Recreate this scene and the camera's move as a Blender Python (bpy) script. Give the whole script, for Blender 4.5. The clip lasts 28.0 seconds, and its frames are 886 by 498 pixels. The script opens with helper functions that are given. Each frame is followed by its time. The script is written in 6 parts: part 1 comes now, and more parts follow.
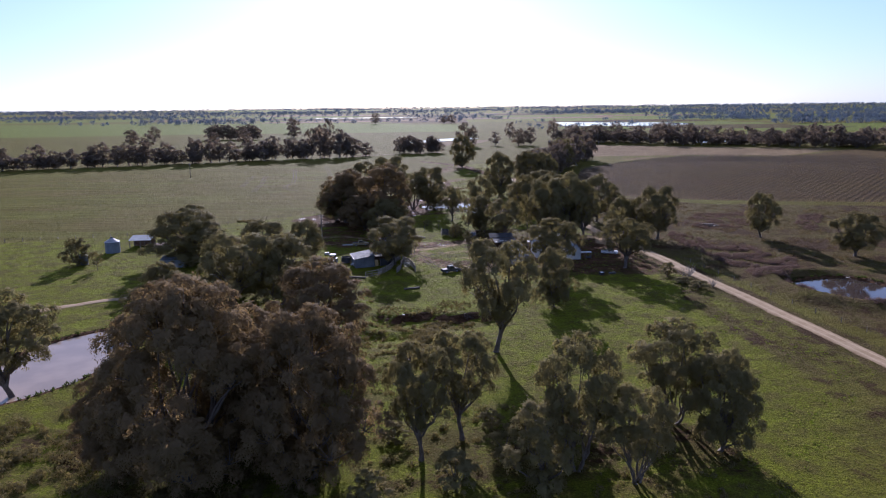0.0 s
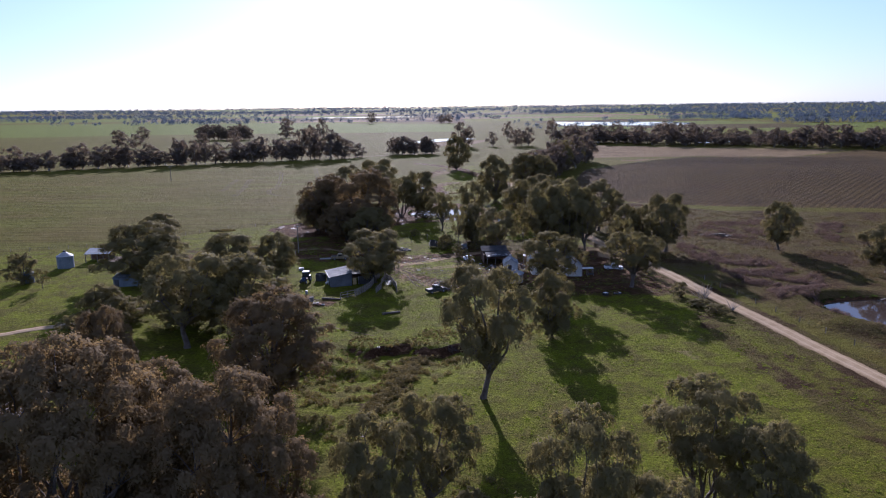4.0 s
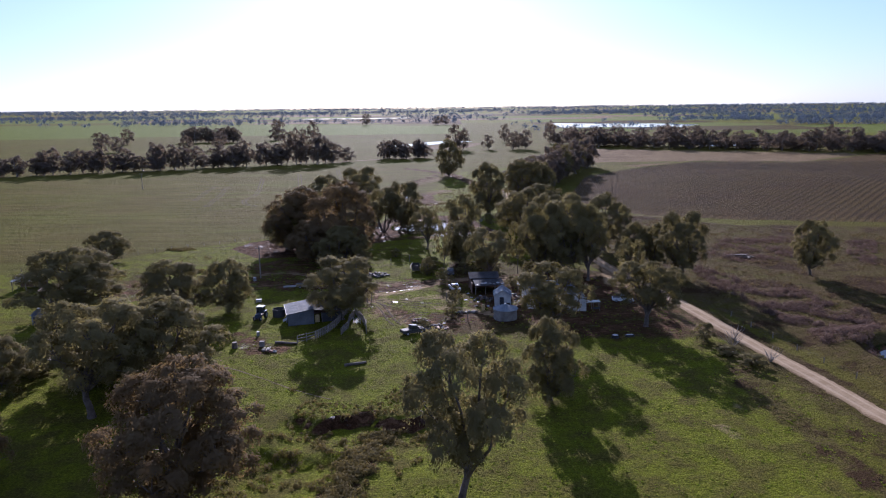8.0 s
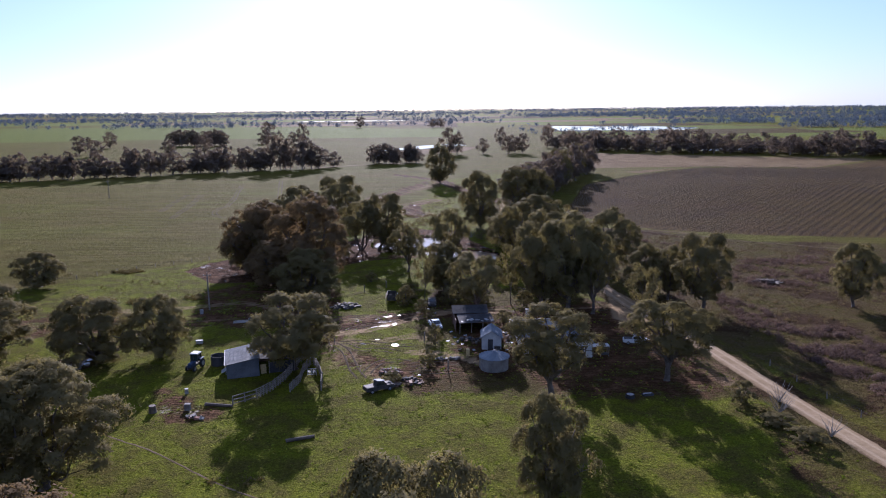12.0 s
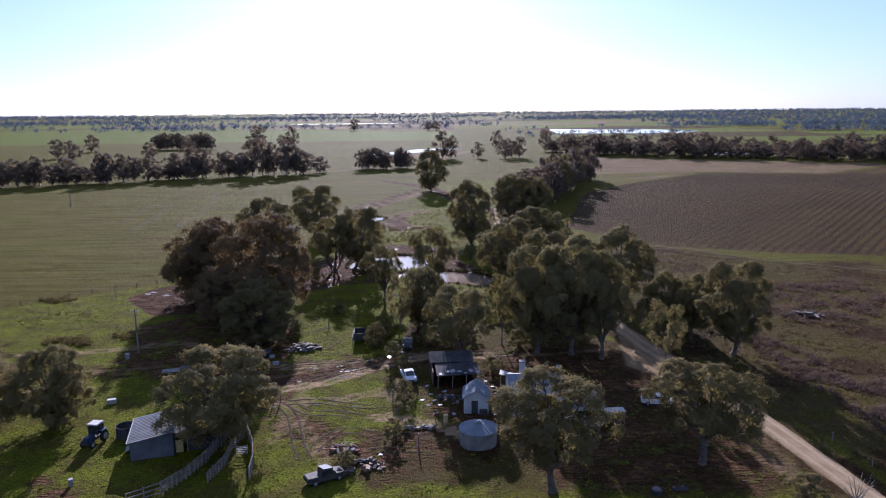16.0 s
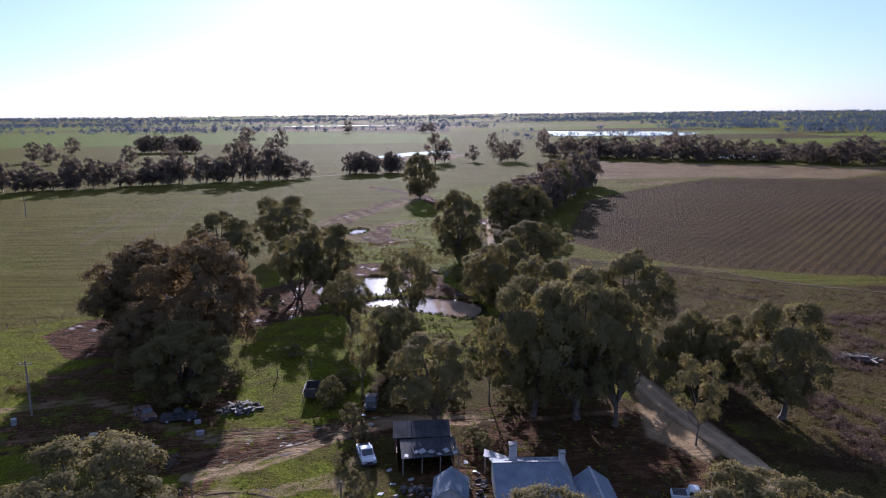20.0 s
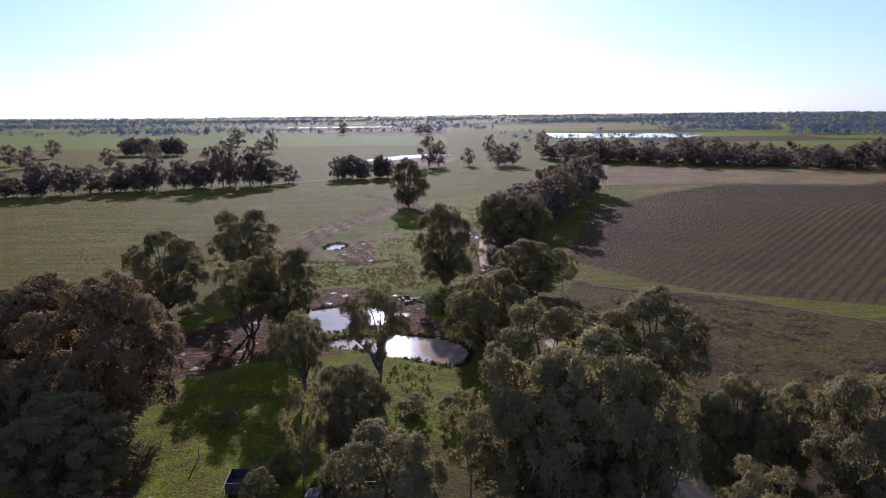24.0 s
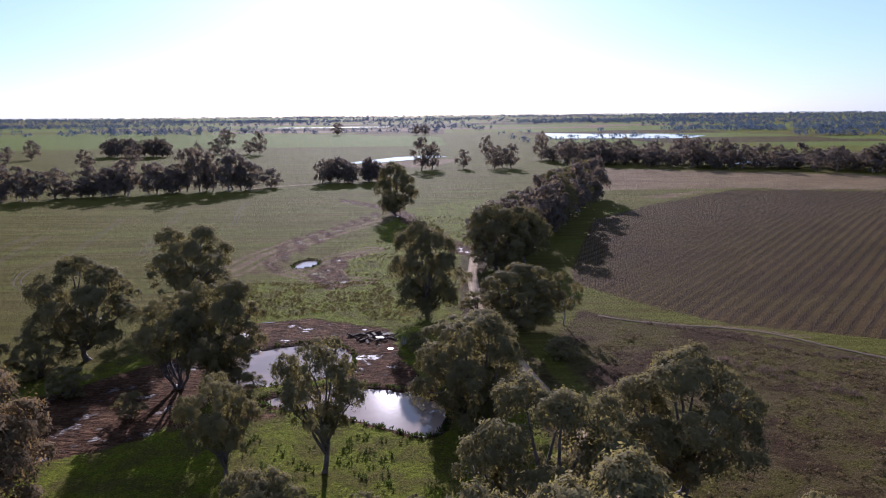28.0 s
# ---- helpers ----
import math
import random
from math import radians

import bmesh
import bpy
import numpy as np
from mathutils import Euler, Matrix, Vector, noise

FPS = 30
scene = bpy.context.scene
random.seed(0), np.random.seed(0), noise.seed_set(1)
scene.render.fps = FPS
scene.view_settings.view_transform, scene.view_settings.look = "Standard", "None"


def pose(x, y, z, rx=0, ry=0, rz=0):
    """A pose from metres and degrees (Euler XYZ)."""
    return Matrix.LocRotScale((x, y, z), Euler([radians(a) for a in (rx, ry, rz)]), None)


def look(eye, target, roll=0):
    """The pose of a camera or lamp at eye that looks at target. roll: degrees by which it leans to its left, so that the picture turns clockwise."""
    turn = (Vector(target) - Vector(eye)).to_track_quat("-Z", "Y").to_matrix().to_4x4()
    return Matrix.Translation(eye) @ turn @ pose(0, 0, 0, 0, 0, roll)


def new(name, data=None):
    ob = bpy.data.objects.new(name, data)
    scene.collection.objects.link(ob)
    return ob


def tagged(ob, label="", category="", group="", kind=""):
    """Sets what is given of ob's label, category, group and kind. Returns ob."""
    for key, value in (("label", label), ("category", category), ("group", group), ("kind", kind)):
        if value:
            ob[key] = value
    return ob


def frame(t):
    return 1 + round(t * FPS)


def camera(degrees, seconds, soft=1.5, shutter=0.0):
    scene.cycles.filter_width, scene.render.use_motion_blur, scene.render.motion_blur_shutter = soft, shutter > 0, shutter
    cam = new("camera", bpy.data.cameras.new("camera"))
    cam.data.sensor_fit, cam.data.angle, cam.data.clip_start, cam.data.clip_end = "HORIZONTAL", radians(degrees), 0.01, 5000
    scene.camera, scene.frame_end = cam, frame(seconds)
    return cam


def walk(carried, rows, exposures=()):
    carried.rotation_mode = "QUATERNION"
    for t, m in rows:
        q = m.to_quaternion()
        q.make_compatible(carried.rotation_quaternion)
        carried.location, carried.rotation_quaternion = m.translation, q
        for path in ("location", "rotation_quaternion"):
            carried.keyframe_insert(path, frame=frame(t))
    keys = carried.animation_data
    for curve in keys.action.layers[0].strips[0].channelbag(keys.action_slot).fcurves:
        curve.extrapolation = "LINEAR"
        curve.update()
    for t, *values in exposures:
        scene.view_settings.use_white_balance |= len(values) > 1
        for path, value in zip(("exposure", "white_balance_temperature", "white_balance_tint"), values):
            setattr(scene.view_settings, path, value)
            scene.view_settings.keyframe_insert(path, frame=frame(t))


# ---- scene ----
cam = camera(63.3, 28.0, 1.1)
PATH = [
    (0, (0.024, 5.623, 45.551), (0.044, 7.581, 45.147), -0.62),
    (1, (0.638, 9.350, 45.454), (0.659, 11.309, 45.050), -0.63),
    (2, (1.425, 13.958, 45.400), (1.446, 15.917, 44.995), -0.63),
    (3, (2.492, 20.037, 45.424), (2.514, 21.995, 45.018), -0.64),
    (4, (3.689, 27.016, 45.529), (3.712, 28.974, 45.123), -0.64),
    (5, (4.844, 34.175, 45.701), (4.868, 36.133, 45.294), -0.65),
    (6, (5.953, 41.361, 45.897), (5.978, 43.319, 45.491), -0.65),
    (7, (7.052, 48.559, 46.067), (7.079, 50.517, 45.662), -0.64),
    (8, (8.171, 55.756, 46.170), (8.199, 57.714, 45.766), -0.63),
    (9, (9.301, 62.940, 46.204), (9.331, 64.899, 45.801), -0.62),
    (10, (10.424, 70.099, 46.176), (10.455, 72.058, 45.774), -0.61),
    (11, (11.526, 77.227, 46.095), (11.559, 79.186, 45.696), -0.60),
    (12, (12.617, 84.340, 45.985), (12.652, 86.300, 45.587), -0.58),
    (13, (13.711, 91.461, 45.869), (13.747, 93.421, 45.474), -0.57),
    (14, (14.819, 98.604, 45.767), (14.857, 100.564, 45.373), -0.56),
    (15, (15.944, 105.748, 45.663), (15.984, 107.708, 45.271), -0.56),
    (16, (17.088, 112.862, 45.538), (17.129, 114.823, 45.147), -0.56),
    (17, (18.248, 119.927, 45.380), (18.290, 121.889, 44.991), -0.56),
    (18, (19.408, 126.969, 45.221), (19.453, 128.931, 44.833), -0.56),
    (19, (20.551, 134.024, 45.104), (20.597, 135.985, 44.717), -0.56),
    (20, (21.665, 141.115, 45.055), (21.712, 143.076, 44.669), -0.56),
    (21, (22.768, 148.220, 45.054), (22.815, 150.182, 44.669), -0.56),
    (22, (23.884, 155.307, 45.064), (23.933, 157.269, 44.680), -0.56),
    (23, (25.035, 162.354, 45.057), (25.084, 164.317, 44.673), -0.56),
    (24, (26.219, 169.392, 45.027), (26.269, 171.355, 44.644), -0.55),
    (25, (27.431, 176.464, 44.976), (27.482, 178.426, 44.593), -0.55),
    (26, (28.665, 183.601, 44.906), (28.716, 185.564, 44.524), -0.54),
    (27, (29.914, 190.790, 44.823), (29.966, 192.752, 44.441), -0.53),
    (28, (31.171, 198.003, 44.734), (31.223, 199.966, 44.351), -0.52),
]
walk(cam, [(t, look(eye, target, roll)) for t, eye, target, roll in PATH], ((0, 1.12, 5000, 32), (28, 1.12, 5000, 32)))

# ---- light -------------------------------------------------------------------
SUN_EL, SUN_AZ = 19.0, -3.1          # degrees; azimuth from +y towards +x

world = bpy.data.worlds.new("world")
scene.world = world
world.use_nodes = True
wn = world.node_tree
sky = wn.nodes.new("ShaderNodeTexSky")
sky.sky_type, sky.sun_disc = "NISHITA", False
sky.sun_elevation, sky.sun_rotation = radians(SUN_EL), radians(SUN_AZ)
sky.air_density, sky.dust_density, sky.ozone_density, sky.altitude = 1.0, 0.7, 1.9, 500
cool = wn.nodes.new("ShaderNodeMix")
cool.data_type, cool.blend_type = "RGBA", "MULTIPLY"
cool.inputs[0].default_value, cool.inputs[7].default_value = 1.0, (0.86, 1.0, 1.05, 1)
wn.links.new(sky.outputs[0], cool.inputs[6])
wn.links.new(cool.outputs[2], wn.nodes["Background"].inputs[0])
wn.nodes["Background"].inputs[1].default_value = 0.03
# a thin even veil of high haze over the whole dome
veil, both = wn.nodes.new("ShaderNodeBackground"), wn.nodes.new("ShaderNodeAddShader")
veil.inputs[0].default_value, veil.inputs[1].default_value = (0.78, 0.89, 1.0, 1), 0.16
wn.links.new(wn.nodes["Background"].outputs[0], both.inputs[0])
wn.links.new(veil.outputs[0], both.inputs[1])
wn.links.new(both.outputs[0], wn.nodes["World Output"].inputs[0])

sun = new("sun", bpy.data.lights.new("sun", "SUN"))
sun.data.energy, sun.data.angle, sun.data.color = 5.0, radians(0.55), (1.0, 0.88, 0.68)
az, el = radians(SUN_AZ), radians(SUN_EL)
sun_way = Vector((math.sin(az) * math.cos(el), math.cos(az) * math.cos(el), math.sin(el)))
sun.matrix_world = look(sun_way * 300, (0, 0, 0))

# ---- materials ---------------------------------------------------------------


def nodes_of(name):
    m = bpy.data.materials.new(name)
    m.use_nodes = True
    return m, m.node_tree.nodes, m.node_tree.links, m.node_tree.nodes["Principled BSDF"]


def noise_node(n, l, scale, detail=4.0, rough=0.55, vec=None):
    t = n.new("ShaderNodeTexNoise")
    t.inputs["Scale"].default_value, t.inputs["Detail"].default_value = scale, detail
    t.inputs["Roughness"].default_value = rough
    if vec is not None:
        l.new(vec, t.inputs["Vector"])
    return t.outputs["Fac"]


def calc(n, l, op, a, b=None, c=None, clamp=False):
    t = n.new("ShaderNodeMath")
    t.operation, t.use_clamp = op, clamp
    for i, v in enumerate((a, b, c)):
        if v is None:
            continue
        if isinstance(v, (int, float)):
            t.inputs[i].default_value = v
        else:
            l.new(v, t.inputs[i])
    return t.outputs[0]


def ranged(n, l, v, a, b, lo=0.0, hi=1.0):
    t = n.new("ShaderNodeMapRange")
    t.interpolation_type = "SMOOTHSTEP"
    l.new(v, t.inputs[0])
    for i, k in enumerate((a, b, lo, hi)):
        t.inputs[i + 1].default_value = k
    return t.outputs[0]


def mixed(n, l, f, a, b, mode="MIX"):
    t = n.new("ShaderNodeMix")
    t.data_type, t.blend_type = "RGBA", mode
    if isinstance(f, (int, float)):
        t.inputs[0].default_value = f
    else:
        l.new(f, t.inputs[0])
    for i, v in ((6, a), (7, b)):
        if isinstance(v, tuple):
            t.inputs[i].default_value = (*v, 1)
        else:
            l.new(v, t.inputs[i])
    return t.outputs[2]


def bump(n, l, bsdf, height, strength, distance):
    t = n.new("ShaderNodeBump")
    t.inputs["Strength"].default_value, t.inputs["Distance"].default_value = strength, distance
    l.new(height, t.inputs["Height"])
    l.new(t.outputs[0], bsdf.inputs["Normal"])


def surface(name, dark, light, rough=0.7, metal=0.0, scale=6.0, grain=40.0, relief=0.01, spec=0.4):
    """A plain worn surface: two tones at two scales, with fine relief."""
    m, n, l, b = nodes_of(name)
    pos = n.new("ShaderNodeTexCoord").outputs["Object"]
    big, fine = noise_node(n, l, scale, 5, 0.6, pos), noise_node(n, l, grain, 3, 0.6, pos)
    f = calc(n, l, "ADD", calc(n, l, "MULTIPLY", big, 0.7), calc(n, l, "MULTIPLY", fine, 0.3))
    l.new(mixed(n, l, ranged(n, l, f, 0.33, 0.67), dark, light), b.inputs["Base Color"])
    b.inputs["Roughness"].default_value, b.inputs["Metallic"].default_value = rough, metal
    b.inputs["Specular IOR Level"].default_value = spec
    bump(n, l, b, fine, 0.4, relief)
    return m


def leaf_material(name, dark, light, through_tint):
    m, n, l, b = nodes_of(name)
    info = n.new("ShaderNodeObjectInfo").outputs["Random"]
    island = n.new("ShaderNodeNewGeometry").outputs["Random Per Island"]
    pos = n.new("ShaderNodeTexCoord").outputs["Object"]
    clump = noise_node(n, l, 0.5, 3, 0.5, pos)
    f = calc(n, l, "ADD", calc(n, l, "MULTIPLY", clump, 0.8), calc(n, l, "MULTIPLY", island, 0.06))
    f = calc(n, l, "ADD", f, calc(n, l, "MULTIPLY", info, 0.25))
    col = mixed(n, l, ranged(n, l, f, 0.35, 1.0), dark, light)
    l.new(col, b.inputs["Base Color"])
    b.inputs["Roughness"].default_value, b.inputs["Specular IOR Level"].default_value = 0.75, 0.018
    tr = n.new("ShaderNodeBsdfTranslucent")
    l.new(mixed(n, l, 1.0, col, through_tint, "MULTIPLY"), tr.inputs[0])
    mix = n.new("ShaderNodeMixShader")
    mix.inputs[0].default_value = 0.5
    l.new(b.outputs[0], mix.inputs[1])
    l.new(tr.outputs[0], mix.inputs[2])
    l.new(mix.outputs[0], n["Material Output"].inputs[0])
    return m


def ground_material():
    m, n, l, b = nodes_of("ground")
    pos = n.new("ShaderNodeTexCoord").outputs["Object"]
    za, zb = n.new("ShaderNodeAttribute"), n.new("ShaderNodeAttribute")
    za.attribute_name, zb.attribute_name = "zone_a", "zone_b"
    sa, sb = n.new("ShaderNodeSeparateColor"), n.new("ShaderNodeSeparateColor")
    l.new(za.outputs["Color"], sa.inputs[0])
    l.new(zb.outputs["Color"], sb.inputs[0])
    n_big = noise_node(n, l, 0.035, 5, 0.6, pos)
    n_mid = noise_node(n, l, 0.22, 5, 0.65, pos)
    n_fine = noise_node(n, l, 1.3, 5, 0.7, pos)
    n_grit = noise_node(n, l, 3.4, 4, 0.75, pos)
    ragged = calc(n, l, "ADD", calc(n, l, "MULTIPLY", n_mid, 0.55), calc(n, l, "MULTIPLY", n_fine, 0.45))
    ragged = calc(n, l, "MULTIPLY", calc(n, l, "SUBTRACT", ragged, 0.5), 1.5)

    def zone(v, edge=0.14, rough=1.0):
        return ranged(n, l, calc(n, l, "ADD", v, calc(n, l, "MULTIPLY", ragged, rough)), 0.5 - edge, 0.5 + edge)

    def stretched(turn, sx, sy, scale, warp):
        t, w = n.new("ShaderNodeMapping"), n.new("ShaderNodeTexNoise")
        t.inputs["Rotation"].default_value, t.inputs["Scale"].default_value = (0, 0, turn), (sx, sy, 1)
        w.inputs["Scale"].default_value, w.inputs["Detail"].default_value, w.inputs["Distortion"].default_value = scale, 4, warp
        l.new(pos, t.inputs["Vector"])
        l.new(t.outputs[0], w.inputs["Vector"])
        return w.outputs["Fac"]

    tuft = ranged(n, l, n_fine, 0.36, 0.64)
    patch = ranged(n, l, n_big, 0.36, 0.56)
    mid = ranged(n, l, n_mid, 0.38, 0.64)
    field = mixed(n, l, tuft, (0.15, 0.132, 0.03), (0.235, 0.208, 0.05))
    field = mixed(n, l, patch, field, mixed(n, l, tuft, (0.132, 0.126, 0.022), (0.21, 0.2, 0.036)))
    band = ranged(n, l, stretched(-0.12, 0.012, 0.09, 0.5, 0.8), 0.46, 0.62)
    field = mixed(n, l, calc(n, l, "MULTIPLY", band, 0.7), field, mixed(n, l, tuft, (0.138, 0.155, 0.022), (0.23, 0.25, 0.036)))
    drill = ranged(n, l, stretched(0.52, 0.03, 0.5, 0.9, 0.5), 0.42, 0.6)
    field = mixed(n, l, calc(n, l, "MULTIPLY", drill, 0.5), field, (0.105, 0.08, 0.014))
    lush = mixed(n, l, tuft, (0.125, 0.148, 0.012), (0.29, 0.335, 0.02))
    lush = mixed(n, l, calc(n, l, "MULTIPLY", mid, 0.66), lush, mixed(n, l, tuft, (0.08, 0.06, 0.022), (0.18, 0.132, 0.05)))
    dry = mixed(n, l, tuft, (0.09, 0.067, 0.026), (0.172, 0.13, 0.058))
    dry = mixed(n, l, calc(n, l, "MULTIPLY", mid, 0.8), dry, mixed(n, l, tuft, (0.085, 0.084, 0.01), (0.152, 0.146, 0.02)))
    heath = ranged(n, l, noise_node(n, l, 0.055, 7, 0.72, pos), 0.5, 0.57)
    dry = mixed(n, l, calc(n, l, "MULTIPLY", heath, 0.85), dry, mixed(n, l, tuft, (0.045, 0.024, 0.014), (0.1, 0.056, 0.032)))
    mud = mixed(n, l, mid, (0.105, 0.057, 0.03), (0.26, 0.152, 0.082))
    furrow = ranged(n, l, stretched(-0.35, 0.3, 1.2, 0.8, 1.6), 0.4, 0.6)
    mud = mixed(n, l, calc(n, l, "MULTIPLY", furrow, 0.6), mud, (0.07, 0.036, 0.016))
    road = mixed(n, l, ranged(n, l, n_mid, 0.35, 0.65), (0.24, 0.17, 0.09), (0.34, 0.245, 0.14))
    road = mixed(n, l, calc(n, l, "MULTIPLY", tuft, 0.35), road, (0.27, 0.19, 0.11))
    soil = mixed(n, l, tuft, (0.1, 0.06, 0.024), (0.178, 0.112, 0.046))
    soil = mixed(n, l, ranged(n, l, noise_node(n, l, 0.05, 6, 0.65, pos), 0.44, 0.56), soil, mixed(n, l, tuft, (0.058, 0.033, 0.017), (0.11, 0.064, 0.032)))
    soil = mixed(n, l, calc(n, l, "MULTIPLY", calc(n, l, "ADD", calc(n, l, "MULTIPLY", mid, 0.4), patch), 0.38), soil, (0.165, 0.13, 0.03))
    tan = mixed(n, l, ranged(n, l, calc(n, l, "ADD", calc(n, l, "MULTIPLY", n_big, 0.6), calc(n, l, "MULTIPLY", n_mid, 0.4)), 0.4, 0.6), (0.27, 0.2, 0.098), (0.4, 0.31, 0.165))
    tan = mixed(n, l, calc(n, l, "MULTIPLY", calc(n, l, "ADD", calc(n, l, "MULTIPLY", tuft, 0.4), furrow), 0.4), tan, (0.17, 0.12, 0.062))
    stubble = ranged(n, l, stretched(0.9, 0.02, 0.5, 0.8, 0.4), 0.42, 0.6)
    tan = mixed(n, l, calc(n, l, "MULTIPLY", stubble, 0.5), tan, (0.19, 0.125, 0.07))
    # sprayed strips along the vine rows
    sep = n.new("ShaderNodeSeparateXYZ")
    l.new(pos, sep.inputs[0])
    across = calc(n, l, "ADD", calc(n, l, "MULTIPLY", sep.outputs[0], 0.76 / 3.0), calc(n, l, "MULTIPLY", sep.outputs[1], -0.65 / 3.0))
    tri = calc(n, l, "PINGPONG", across, 0.5)
    strip = ranged(n, l, calc(n, l, "ADD", tri, calc(n, l, "MULTIPLY", ragged, 0.12)), 0.16, 0.24, 1.0, 0.0)
    soil = mixed(n, l, calc(n, l, "MULTIPLY", strip, 0.75), mixed(n, l, 0.35, soil, (0.19, 0.14, 0.06)), mixed(n, l, 0.3, (0.055, 0.036, 0.02), soil))
    col = mixed(n, l, zone(sa.outputs[0]), field, lush)
    col = mixed(n, l, zone(zb.outputs["Alpha"], 0.1, 0.3), col, mixed(n, l, tuft, (0.14, 0.185, 0.03), (0.23, 0.28, 0.045)))
    col = mixed(n, l, zone(sa.outputs[2]), col, dry)
    col = mixed(n, l, zone(sb.outputs[1], 0.1), col, soil)
    col = mixed(n, l, zone(sb.outputs[2]), col, tan)
    muddy = zone(sa.outputs[1])
    col = mixed(n, l, muddy, col, mud)
    # ground colours scaled down evenly; ragged shade between tufts painted in as darker colour
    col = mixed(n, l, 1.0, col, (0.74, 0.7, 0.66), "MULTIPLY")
    tuft_shade = ranged(n, l, calc(n, l, "ADD", calc(n, l, "MULTIPLY", n_grit, 0.6), calc(n, l, "MULTIPLY", n_fine, 0.4)), 0.42, 0.56)
    col = mixed(n, l, calc(n, l, "MULTIPLY", tuft_shade, 0.8), col, mixed(n, l, 1.0, col, (0.38, 0.37, 0.4), "MULTIPLY"))
    col = mixed(n, l, zone(sb.outputs[0], 0.12, 0.2), col, road)
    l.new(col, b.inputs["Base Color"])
    wet = calc(n, l, "MULTIPLY", muddy, ranged(n, l, n_mid, 0.42, 0.36))
    l.new(ranged(n, l, wet, 0.0, 1.0, 0.92, 0.6), b.inputs["Roughness"])
    l.new(calc(n, l, "MULTIPLY_ADD", wet, 0.25, 0.016), b.inputs["Specular IOR Level"])
    h = calc(n, l, "ADD", calc(n, l, "MULTIPLY", n_fine, 0.6), calc(n, l, "MULTIPLY", n_grit, 0.4))
    h = calc(n, l, "ADD", h, calc(n, l, "MULTIPLY", calc(n, l, "MULTIPLY", furrow, muddy), -0.5))
    bump(n, l, b, calc(n, l, "ADD", h, n_mid), 1.0, 1.0)
    return m


def water_material(name, tint, rough, ripple):
    m, n, l, b = nodes_of(name)
    pos = n.new("ShaderNodeTexCoord").outputs["Object"]
    l.new(mixed(n, l, ranged(n, l, noise_node(n, l, 0.12, 3, 0.5, pos), 0.35, 0.65), tint, tuple(v * 0.75 for v in tint)), b.inputs["Base Color"])
    b.inputs["Roughness"].default_value, b.inputs["IOR"].default_value = rough, 1.33
    bump(n, l, b, noise_node(n, l, 1.4, 3, 0.5, pos), ripple, 0.05)
    return m


M_GROUND = ground_material()
M_WATER = water_material("muddy_water", (0.27, 0.2, 0.14), 0.05, 0.1)
M_PUDDLE = water_material("puddle_water", (0.14, 0.11, 0.08), 0.06, 0.15)
M_LAKE = water_material("lake_water", (0.05, 0.037, 0.03), 0.04, 0.03)
M_LEAF = leaf_material("gum_leaf", (0.152, 0.127, 0.058), (0.222, 0.189, 0.088), (1.15, 1.12, 0.75))
M_LEAF_RED = leaf_material("rusty_leaf", (0.152, 0.109, 0.058), (0.218, 0.159, 0.084), (1.15, 1.05, 0.72))
# far trees: distance haze painted in as a greyer leaf colour
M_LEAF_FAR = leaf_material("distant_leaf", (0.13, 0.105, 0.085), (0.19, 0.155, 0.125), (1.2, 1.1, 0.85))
# woods at the skyline: blue distance haze put into the leaf colour
M_LEAF_HORIZON = leaf_material("hazy_horizon_leaf", (0.075, 0.09, 0.115), (0.11, 0.13, 0.16), (0.8, 0.9, 1.0))
M_BARK = surface("gum_bark", (0.05, 0.038, 0.03), (0.15, 0.12, 0.095), 0.85, 0, 1.2, 14, 0.03)
M_STUMP = surface("muddy_wood", (0.035, 0.022, 0.014), (0.1, 0.062, 0.038), 0.9, 0, 1.2, 14, 0.03, 0.15)
M_BARK_PALE = surface("pale_bark", (0.13, 0.11, 0.09), (0.38, 0.34, 0.29), 0.8, 0, 1.0, 12, 0.02)
M_TUSSOCK = leaf_material("tussock", (0.105, 0.09, 0.04), (0.215, 0.172, 0.078), (1.0, 0.92, 0.55))
M_REED = leaf_material("rush", (0.035, 0.045, 0.015), (0.09, 0.105, 0.035), (1.0, 1.1, 0.5))

# ---- ground ------------------------------------------------------------------


def smooth(v, a, b):
    t = np.clip((v - a) / (b - a), 0, 1)
    return t * t * (3 - 2 * t)


def inside(poly, x, y):
    """Signed distance to a polygon's edge, positive inside."""
    p = np.array(poly, float)
    best, flip = np.full(x.shape, 1e9), np.zeros(x.shape, bool)
    for (ax, ay), (bx, by) in zip(p, np.roll(p, -1, 0)):
        dx, dy = bx - ax, by - ay
        t = np.clip(((x - ax) * dx + (y - ay) * dy) / (dx * dx + dy * dy), 0, 1)
        best = np.minimum(best, np.hypot(x - ax - t * dx, y - ay - t * dy))
        cross = (ay > y) != (by > y)
        flip ^= cross & (x < dx * (y - ay) / (dy if dy else 1e-9) + ax)
    return np.where(flip, best, -best)


def along(line, x, y):
    """Distance to a line of points."""
    p, best = np.array(line, float), np.full(x.shape, 1e9)
    for (ax, ay), (bx, by) in zip(p[:-1], p[1:]):
        dx, dy = bx - ax, by - ay
        t = np.clip(((x - ax) * dx + (y - ay) * dy) / (dx * dx + dy * dy), 0, 1)
        best = np.minimum(best, np.hypot(x - ax - t * dx, y - ay - t * dy))
    return best


